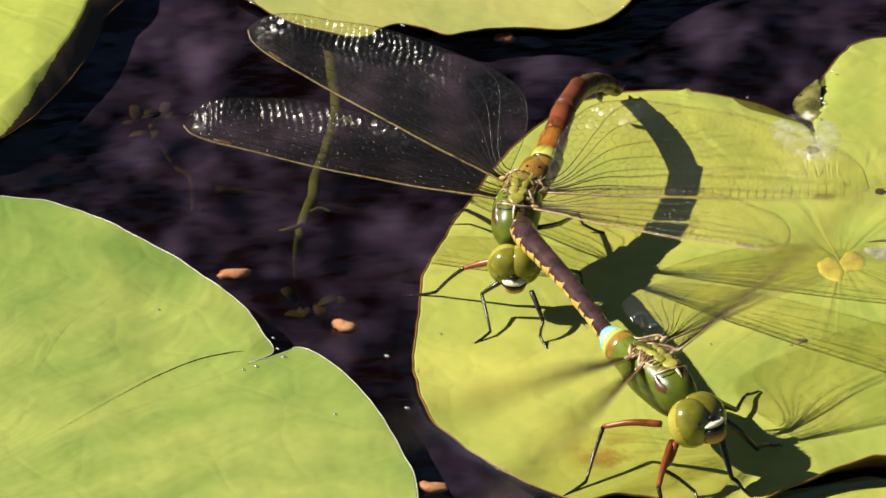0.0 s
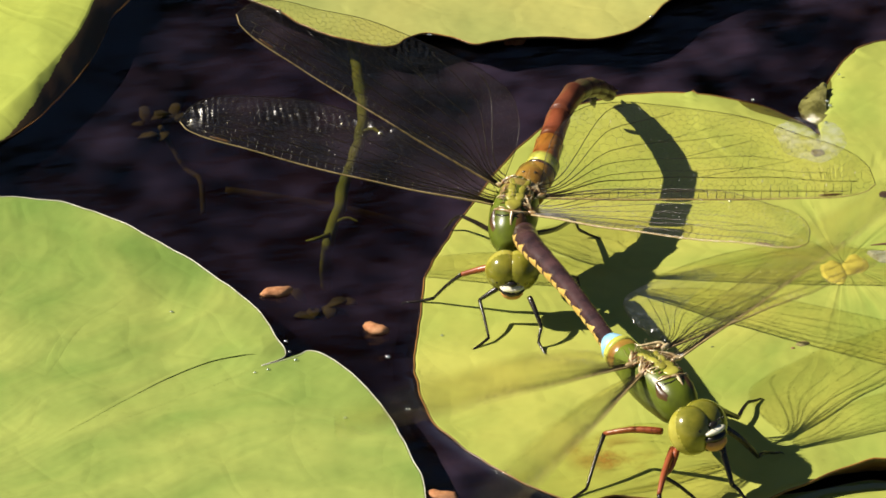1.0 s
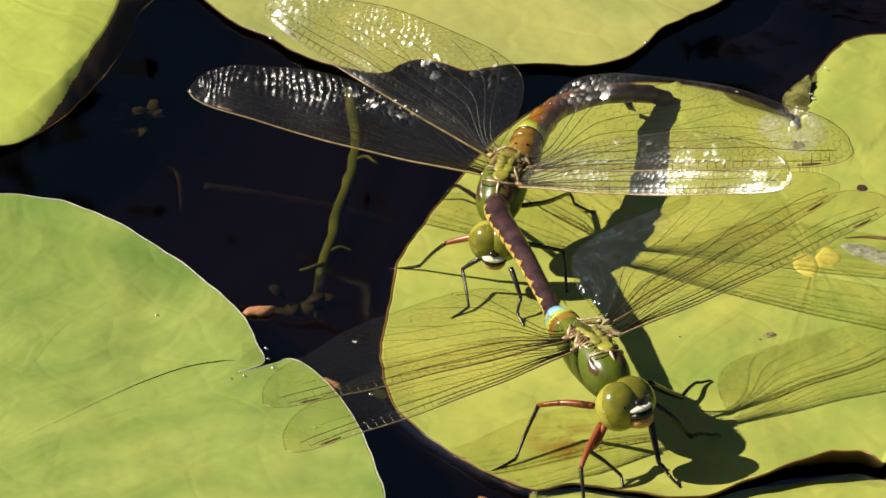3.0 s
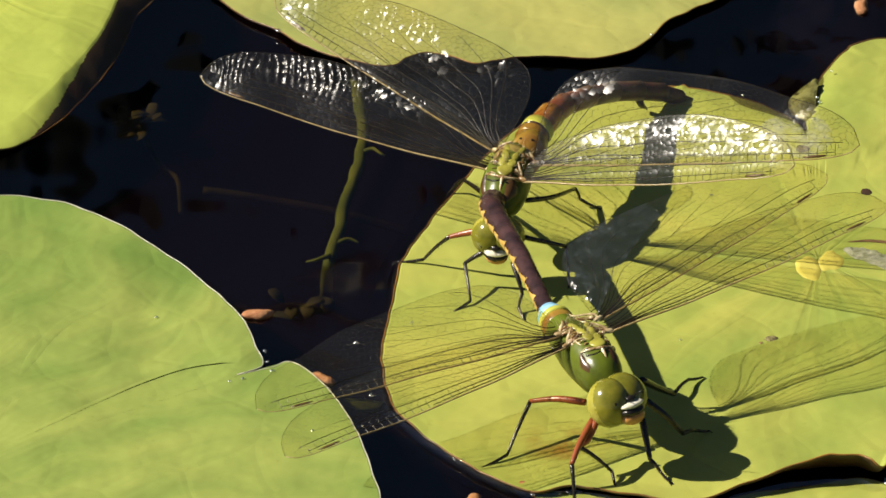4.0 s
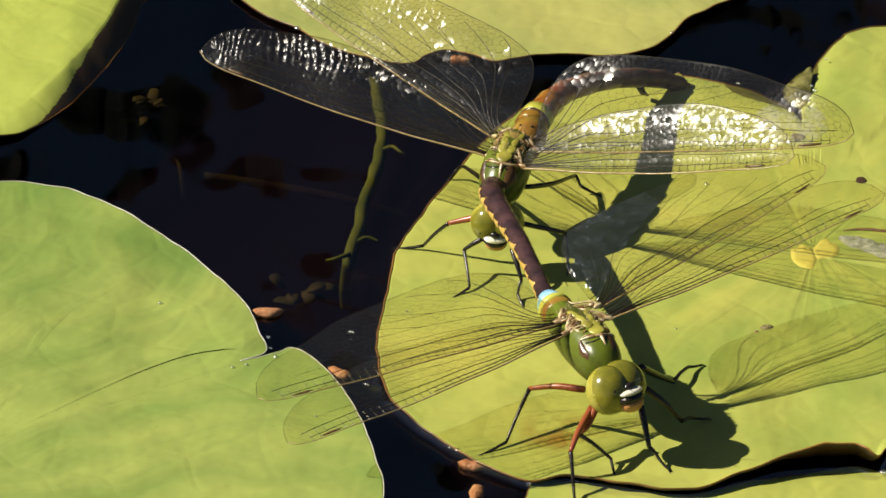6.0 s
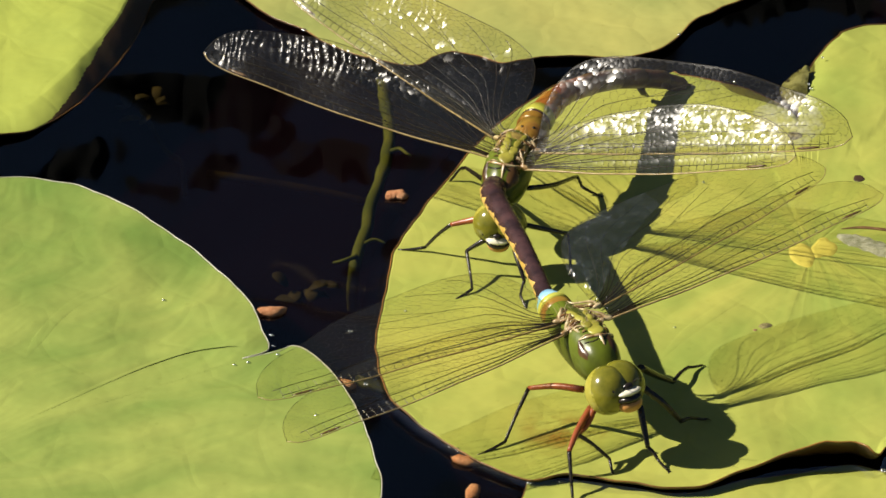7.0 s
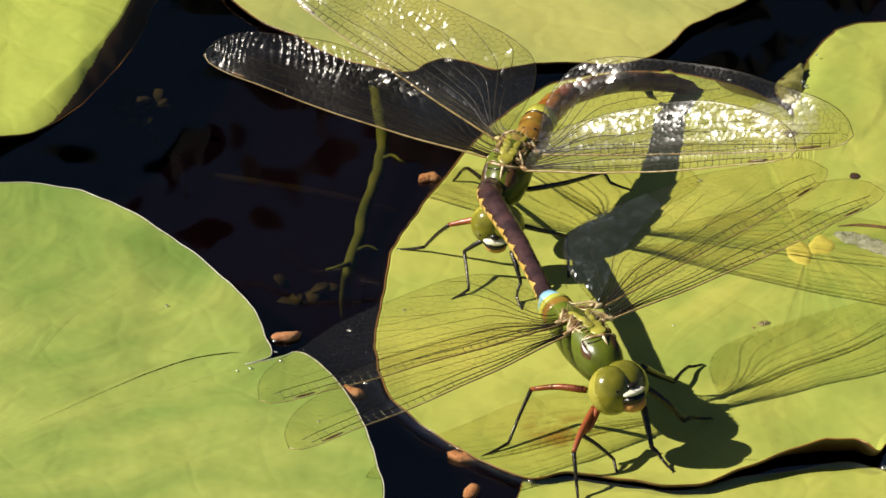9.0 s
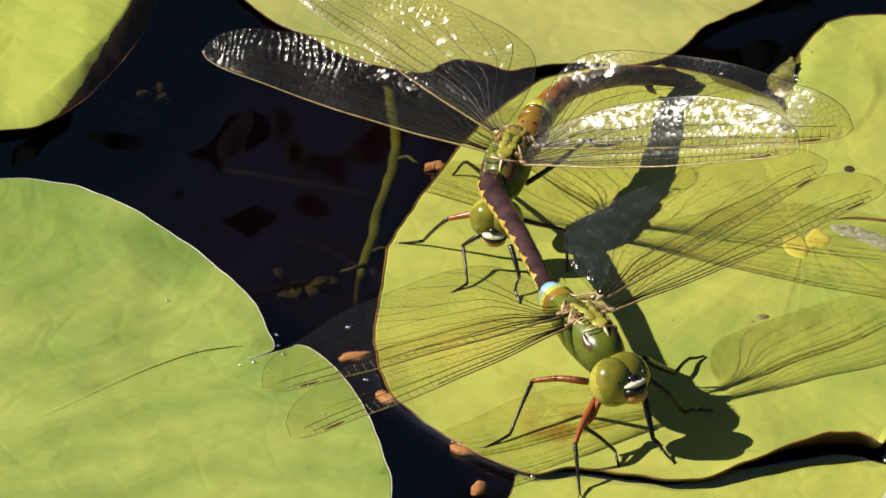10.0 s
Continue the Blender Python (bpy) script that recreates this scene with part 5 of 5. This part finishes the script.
add_wing(female, 47.5, True, 1, settle((-1.3, 4.4, 18.5)), [(0, 144.4, 15.7, 34), (0.5, 143.3, 11.2, 34), (1, 158.3, 28.7, 34), (1.5, 145.8, 20.4, 34), (2, 141.3, 14.3, 34), (2.5, 138.4, 11.9, 32.5), (4, 137.9, 11.2, 28), (4.5, 136.4, 10.8, 28), (5, 136, 10.5, 28), (5.5, 135, 10.4, 28), (7, 135, 10.8, 28), (7.5, 135.3, 10.6, 28), (8, 135.5, 10.4, 28), (8.5, 136.4, 11, 28), (9, 136.7, 11.3, 28), (9.5, 136.9, 10.8, 28), (10, 136.1, 10.2, 28)],
         [(0.2, -10, 0.05, 2.2, 0.10), (0.6, -9, 0.25, 3.5, 0.05)], [(0.76, -7.5, 0.2, 3.4, 0.12), (0.48, -11, 0.16, 2.8, 0.11)],
         (-0.09, -0.31, 0.10, (0.2, -10.5, 0.05, 2.0, 1.0), (0.6, -9, 0.24, 3.2, 0.5), (0.42, -8, 0.1, 2.5, 0.45), (0.92, -2.5, 0.06, 2.5, 0.8)))
add_wing(female, 49.5, False, -1, settle((2.5, -3.8, 18.0)), [(0, 313.3, 13.6, 14), (0.5, 312, 13.2, 14.7), (1, 319.7, 12.3, 15.3), (1.5, 322.3, 10.9, 16), (2, 323.2, 17, 26), (2.5, 323.9, 17.3, 30), (4, 327.6, 19.4, 51), (4.5, 328.1, 19.4, 51), (5, 328.7, 19.3, 51), (5.5, 328.2, 18.8, 51), (7, 327, 19, 51), (7.5, 328, 18.5, 51), (8, 328.4, 19.1, 51), (8.5, 329.6, 19.5, 51), (9, 330, 19.9, 51), (9.5, 331.1, 19.5, 51), (10, 331.3, 19.1, 51)],
         [(0.5, -5.8, 0.22, 1.8, 0.01)], (),
         (-0.12, -0.11, 0.05, (0.36, -6.3, 0.16, 1.3, 0.85), (0.6, -6.8, 0.16, 1.5, 0.7), (0.82, -4.8, 0.13, 2.4, 0.9), (0.96, -1.5, 0.06, 2.0, 1.0)), beat=1)
add_wing(female, 50.5, True, -1, settle((4.3, 0.5, 18.5)), [(0, 338.7, 8.5, 42), (0.5, 339.6, 7.7, 43), (1, 351.5, 2.7, 44), (1.5, 345.7, 9.5, 45), (2, 342.8, 10.7, 46), (2.5, 342.6, 10.4, 46.1), (4, 347, 9.6, 46.5), (4.5, 344.9, 11.2, 46.6), (5, 346.5, 10.6, 46.8), (5.5, 345.6, 10.7, 46.9), (7, 341, 11.9, 47.2), (7.5, 342, 11.4, 47.4), (8, 341.6, 12.8, 47.5), (8.5, 343.5, 12.1, 47.6), (9, 343.6, 11.9, 47.8), (9.5, 344.4, 12.5, 47.9), (10, 344.2, 11.9, 48)], [(0.12, -11, 0.06, 2.5, 0.04)], (),
         (0.19, -0.12, 0.07, (0.4, -8, 0.35, 7, -0.8), (0.16, -11.8, 0.09, 1.6, 1.7), (0.82, -5.5, 0.10, 2.4, 0.35)), beat=1.5)
add_wing(male, 49.0, False, 1, (-2.0, 0.1, 16.0), [(0, 231.2, -4.6, -34), (0.5, 231.6, -7.3, -32), (1, 228.9, -6.9, -26), (1.5, 215.3, -4.9, -18), (2, 211.2, 0.3, 12), (2.5, 210.5, -0.7, 12), (4, 214, -2.5, 12), (4.5, 213.6, -2.8, 12), (5, 214, -2.4, 12), (5.5, 214.6, -2.1, 12), (7, 215.7, -1.4, 12), (7.5, 215.1, -1.9, 12), (8, 215.7, -1.8, 12), (8.5, 215.4, -2, 12), (9, 214.3, -2.8, 12), (9.5, 214.2, -2.5, 12), (10, 214.4, -2.1, 12)], [(0.5, -5, 0.3, 3, 0.02)], beat=13)
add_wing(male, 47.5, True, 1, (-3.0, 2.5, 16.5), [(0, 208.1, 1.7, -26), (0.5, 206.1, 2.8, -22), (1, 200.5, 2.5, -14), (1.5, 192.8, 1.7, -2), (2, 197.9, 4.4, 12), (2.5, 201.2, 1.6, 12), (4, 203, -2.3, 12), (4.5, 201.6, -3.2, 12), (5, 202.8, -2.5, 12), (5.5, 203.4, -2.3, 12), (7, 205.2, -1.6, 12), (7.5, 204.9, -2.3, 12), (8, 204.8, -2, 12), (8.5, 204.5, -2, 12), (9, 203.5, -2.4, 12), (9.5, 204, -1.8, 12), (10, 204.9, -1, 12)], [(0.5, -9, 0.3, 3, 0.02)], beat=12)
add_wing(male, 49.0, False, -1, (4.1, 4.3, 16.0), [(0, 27.6, 22.2, -24), (0.5, 27.4, 22.6, -20), (1, 27.7, 19.8, -16), (1.5, 27.7, 16.8, -12), (2, 28.4, 9.6, 4), (2.5, 30.6, 9.8, 12), (4, 30.4, 8.8, 12), (4.5, 31.3, 7.3, 12), (5, 31.4, 7.7, 12), (5.5, 31.1, 8.1, 12), (7, 32.2, 7.8, 12), (7.5, 32, 7.4, 12), (8, 32.1, 7.7, 12), (8.5, 31.7, 8.3, 12), (9, 31.2, 8.4, 12), (9.5, 31.2, 8.2, 12), (10, 30.9, 8, 12)], [(0.5, -5, 0.3, 3, 0.02)], beat=8)
add_wing(male, 47.5, True, -1, (2.7, 7.0, 16.5), [(0, 38, -4, -4), (0.5, 38.5, -4, 0), (1, 38.6, -5, 4), (1.5, 41.3, -2.6, 8), (2, 39.4, 2.8, 14), (2.5, 39.5, 5.7, 14), (4, 41.7, 7.8, 14), (4.5, 42.3, 6.5, 14), (5, 42.3, 6.9, 14), (5.5, 42.3, 6.8, 14), (7, 42.6, 6.4, 14), (7.5, 42.4, 5.9, 14), (8, 42.6, 6.2, 14), (8.5, 42.2, 6.4, 14), (9, 41.4, 6.1, 14), (9.5, 41.7, 6.1, 14), (10, 41.7, 6.1, 14)], [(0.5, -9, 0.3, 3, 0.02)], beat=3)

# added creased sheet along the rear edge of the male's hindwing; its haze stands in for sky sheen
bm = bmesh.new()
grid = []
for i in range(61):
    q = 0.012 + 0.44 * (i / 60) ** 1.4
    edge = wing_shape(True, q)[1]
    inner = 0.10 + 0.62 * min(1.0, q / 0.45)
    row = []
    for k in range(25):
        u, v = q * 47.5, edge * (inner + (0.985 - inner) * k / 24)
        rough_h = 1.2 * math.exp(-q / 0.07) + 0.13
        h = 0.35 * math.sin(q * 3.1) - 0.009 * (v + 6) ** 2 + 0.3 + rough_h * (noise.noise((u * 0.55, v * 0.5, 3)) + 0.6 * noise.noise((u * 1.3, v * 1.1, 8)) + 0.3 * noise.noise((u * 3.1, v * 2.6, 1)))
        row.append(bm.verts.new((u, -v, h)))
    grid.append(row)
for a, b in zip(grid, grid[1:]):
    for k in range(24):
        bm.faces.new((a[k], b[k], b[k + 1], a[k + 1]))
part("wing_fold", bm, FOLD_SHEEN, wings[-1][0], "added creased sheet on the wing, sky sheen put into its pale blue")


# ---------------------------------------------------------------- floating bits
def catkin_scale(length, seed):
    rnd = random.Random(seed)
    bm = bmesh.new()
    n = 9
    pts = [((i / (n - 1) - 0.5) * length, 0.25 * math.sin(i * 0.9 + seed), 0.25) for i in range(n)]
    tube(bm, pts, [0.35, 0.8, 1.05, 0.95, 1.1, 1.0, 1.05, 0.8, 0.3], 9, 0.75)
    for v in bm.verts:
        v.co += Vector((rnd.uniform(-1, 1), rnd.uniform(-1, 1), rnd.uniform(-1, 1))) * 0.16
    ob = part("catkin_scale", bm, SEED)
    return tagged(ob, "orange-brown catkin scale floating on the water", "plant debris", "floating catkin scales")


seeds = []


def add_seed(length, turn, rows, z=0.0):
    seeds.append((catkin_scale(length, len(seeds)), turn, rows, z))


add_seed(5.0, 20, [(0, -33.55, -4.13), (0.5, -26.1, -4.9), (1, -28.46, -9.16), (1.5, -27.52, -15.18), (2, -26.2, -17.7), (2.5, -27.29, -16.52), (4, -27.91, -16.1), (4.5, -26.36, -18.88), (5, -26.73, -20.55), (5.5, -26.68, -19.88), (7, -26.45, -20.13), (7.5, -26.27, -21.39), (8, -26.4, -20.47), (8.5, -26.61, -19.13), (9, -24.29, -26.96), (9.5, -21.34, -29.78), (10, -13.6, -34.55)])
add_seed(4.2, -35, [(0, -16.61, -19.72), (0.5, -12.91, -18.79), (1, -13.36, -20.13), (1.5, -15.01, -28.54), (2, -13.25, -36.76), (2.5, -15.03, -38.88), (4, -17.86, -35.2), (4.5, -16.54, -36.27), (5, -16.82, -38.39), (5.5, -16.03, -36.76), (7, -15.36, -41.15), (7.5, -15.18, -41.48), (8, -14.62, -41.45), (8.5, -14.21, -41.83), (9, -14.23, -42.86), (9.5, -12.35, -44.47), (10, -8.9, -46.41)])
add_seed(4.6, -20, [(0, -3.32, -65.85), (0.5, -3.47, -66.16), (1, -3.3, -67.8), (1.5, -4.08, -68.97), (2, -5.31, -70.53), (2.5, 9.65, -66.16), (4, 11.7, -65.15), (4.5, 8.22, -63.97), (5, 5.97, -66.56), (5.5, 5.1, -64.76), (7, 3.09, -62.8), (7.5, 2.51, -61.46), (8, 2.63, -60.91), (8.5, 2.58, -60.75), (9, 2.12, -61.22), (9.5, 2.22, -61.38), (10, 2.49, -61.06)])
add_seed(3.4, 60, [(0, 12.23, -72.08), (0.5, 10.26, -71.23), (1, 8.6, -71.69), (1.5, 8.49, -72.54), (2, 8.17, -74.4), (2.5, 6.75, -73.01), (4, 4.54, -69.52), (4.5, 4.91, -68.97), (5, 4.27, -72.16), (5.5, 4.99, -70.99), (7, 3.93, -71.46), (7.5, 3.56, -70.53), (8, 3.78, -70.14), (8.5, 3.85, -70.14), (9, 3.49, -70.76), (9.5, 3.97, -71.46), (10, 4.59, -71.69)])
add_seed(4.4, 75, [(0, 67.74, 96.65), (0.5, 66.78, 96.55), (1, 66.1, 94.77), (1.5, 67.15, 92.51), (2, 67.9, 88.99), (2.5, 69.03, 88.6), (4, 67.8, 82.28), (4.5, 60.42, 74.68), (5, 57.07, 76.6), (5.5, 56.48, 88.21), (7, 55.33, 95.17), (7.5, 55.18, 96.25), (8, 55.45, 96.74), (8.5, 55.52, 96.74), (9, 55.09, 95.96), (9.5, 54.98, 94.58), (10, 55.06, 93.79)])
add_seed(3.4, 15, [(0, 8, 74), (2.5, 8, 73), (5.7, 5, 71), (6.3, -1.5, 40), (6.8, -8.2, 15.6), (7, -7.6, 15.3), (7.5, -6.49, 15.16), (8, -4.7, 17.37), (8.5, -3.54, 19.76), (9, -2.83, 21.45), (9.5, -2.45, 21.98), (10, -1.91, 23.05)], -1.3)


def motions():
    def drift(ob, rows, at=(0, 0)):
        walk(ob, [(t, pose((at[0] + x) * MM, (at[1] + y) * MM, 0, 0, 0, yaw)) for t, x, y, yaw in rows])

    for ob in (water, sky_sheet):
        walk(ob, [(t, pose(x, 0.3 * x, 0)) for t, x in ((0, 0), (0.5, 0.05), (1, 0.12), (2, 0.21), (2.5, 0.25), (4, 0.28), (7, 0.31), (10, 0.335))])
    drift(male, [(0, 8.72, -6.08, 7.18), (0.5, 7.82, -6.14, 5.63), (1, 7.46, -7.67, 6.94), (1.5, 5.79, -8.16, 4.68), (2, 2.95, -6.84, 3.6), (2.5, 1.94, -3.81, 1.53), (4, 0.2, 0.35, -0.16), (4.5, 0.36, 1.36, 0.21), (5, -0.55, -0.65, 0.22), (5.5, 0, 0, 0), (7, -0.61, -0.69, -0.69), (7.5, -0.79, 0.97, -0.56), (8, -0.51, 0.83, -0.6), (8.5, -0.33, 0.4, -0.3), (9, -0.48, -0.18, 0.44), (9.5, -0.37, -0.18, 0.5), (10, -0.24, 0.42, 0.49)], ROOT_M)
    drift(female, [(0, 0.21, -8.94, 5.7), (0.5, -0.15, -9.48, 5.97), (1, -1.64, -10.28, 6.49), (1.5, -1.81, -9.85, 6.38), (2, -3.03, -9.34, 5), (2.5, -1.68, -5.97, 3.25), (4, 0.26, -0.02, 0.55), (4.5, 0.06, 0.12, 0.47), (5, -0.74, -0.58, -0.15), (5.5, 0, 0, 0), (7, -0.08, -1.3, 0.64), (7.5, -0.37, -0.46, 0.19), (8, -0.1, 0.03, 0.08), (8.5, -0.1, -0.21, -0.71), (9, -0.48, -0.91, -1.01), (9.5, -0.6, -1.32, -1.55), (10, -0.6, -0.97, -1.23)], ROOT_F)
    drift(pad_left, [(0, 1.23, 1.02, 5.36), (0.5, 1.43, 1, 4.9), (1, 1.31, 0.89, 4.5), (1.5, 1.04, 0.82, 3.53), (2, 1.38, 1.66, 2.4), (2.5, 0.59, -0.3, 1.2), (4, -0.46, 0.34, -0.23), (4.5, -0.3, 0.86, -0.5), (5, -0.24, 0.77, -0.89), (5.5, 0, 0, 0), (7, -0.49, 0.74, -1.21), (7.5, -0.29, 0.37, -1.14), (8, -0.73, 0.94, -1.72), (8.5, -0.76, 0.31, -1.59), (9, -0.34, -0.27, -1.39), (9.5, -0.23, 0.26, -1.28), (10, 0.46, -0.81, -0.27)], (-56.7, -52.9))
    drift(pad_right, [(0, 2.14, 0.47, 2.89), (0.5, 1.52, 0.92, 2.52), (1, 1.12, 0.07, 2.48), (1.5, 0.58, 0.62, 2.36), (2, -1.13, -0.32, 2.21), (2.5, -0.45, 0.81, 1.32), (4, 0.86, 0.88, -0.11), (4.5, 0.33, 0.08, -0.04), (5, -0.55, -0.95, 0.43), (5.5, 0, 0, 0), (7, -0.78, -0.11, 0.3), (7.5, -1.13, 1.01, 0.6), (8, -1.07, 1.03, 0.5), (8.5, -0.91, 1.38, 0.54), (9, -1.4, 1.33, 0.76), (9.5, -1.7, 0.99, 1.14), (10, -1.9, 1.48, 1.57)], (56.6, -1.2))
    drift(pad_front, [(0, 2.14, 0.47, 2.89), (0.5, 1.52, 0.92, 2.52), (1, 1.12, 0.07, 2.48), (1.5, 0.58, 0.62, 2.36), (2, -1.13, -0.32, 2.21), (2.5, -0.45, 0.81, 1.32), (4, 0.86, 0.88, -0.11), (4.5, 0.33, 0.08, -0.04), (5, -0.55, -0.95, 0.43), (5.5, 0, 0, 0), (7, -0.78, -0.11, 0.3), (7.5, -1.13, 1.01, 0.6), (8, -1.07, 1.03, 0.5), (8.5, -0.91, 1.38, 0.54), (9, -1.4, 1.33, 0.76), (9.5, -1.7, 0.99, 1.14), (10, -1.9, 1.48, 1.57)], (45.3, -99.1))
    drift(pad_top, [(0, -9.09, 12.94, 0), (0.5, -9.38, 10.43, 0), (1, -6.29, 10.24, 0), (1.5, -4.45, 6.63, 0), (2, -1.41, 1.47, 0), (2.5, -3.94, -1.46, 0), (4, -2.64, 3.58, 0), (4.5, -0.88, -8.56, 0), (5, 2.33, -6.57, 0), (5.5, 0, 0, 0), (7, 0.94, -1.74, 0), (7.5, -2.98, 1.1, 0), (8, 1.17, -0.64, 0), (8.5, -5.51, 1.01, 0), (9, -0.38, -3.2, 0), (9.5, -3.02, -2.83, 0), (10, 1.97, -5.57, 0)], (6.2, 120.1))
    drift(pad_corner, [(0, -7.47, 0, 0), (0.5, -6.5, 0, 0), (1, -8.16, 0, 0), (1.5, -6.04, 0, 0), (2, -1.45, 0, 0), (2.5, -0.05, 0, 0), (4, -0.65, 0, 0), (4.5, 1.83, 0, 0), (5, 3.17, 0, 0), (5.5, 0, 0, 0), (7, 1.48, 0, 0), (7.5, 0.15, 0, 0), (8, 2.02, 0, 0), (8.5, -0.7, 0, 0), (9, 1.46, 0, 0), (9.5, -0.17, 0, 0), (10, 2.25, 0, 0)], (-77.6, 92.1))
    drift(scrap, [(0, -2, -34, 20), (2.5, -3, -35, 15), (3.6, -11.8, -38.5, 5), (4.5, -12.4, -38, 0), (5.5, -12.6, -37.6, -4), (6.8, -11.5, -38, -8), (7.4, -5, -36, -15), (10, -1, -34, -20)])
    for w, rows in wings:
        walk(w, rows)
    walk(lifted_leg, [(t, pose(*(HIP * MM), 0, ry, rz)) for t, ry, rz in
                      ((0, 0, 0), (7.6, 0, 0), (8.0, -8, -8), (8.5, -26, -26), (9.0, -14, -10), (9.5, -26, -6), (10, -34, 4))])
    bend = [(0, 0), (1, 0), (1.5, 0.08), (2, 0.3), (2.5, 0.85), (4, 1), (10, 1)]
    for i, ob in enumerate(tail_rings):
        walk(ob, [(t, tail_pose(i, b)) for t, b in bend])
    for i, (ob, turn, rows, z) in enumerate(seeds):
        walk(ob, [(t, pose(x * MM, y * MM, z * MM if t < 6 else 0, 0, 0, turn + 6 * math.sin(t * 0.9 + i))) for t, x, y in rows])


motions()
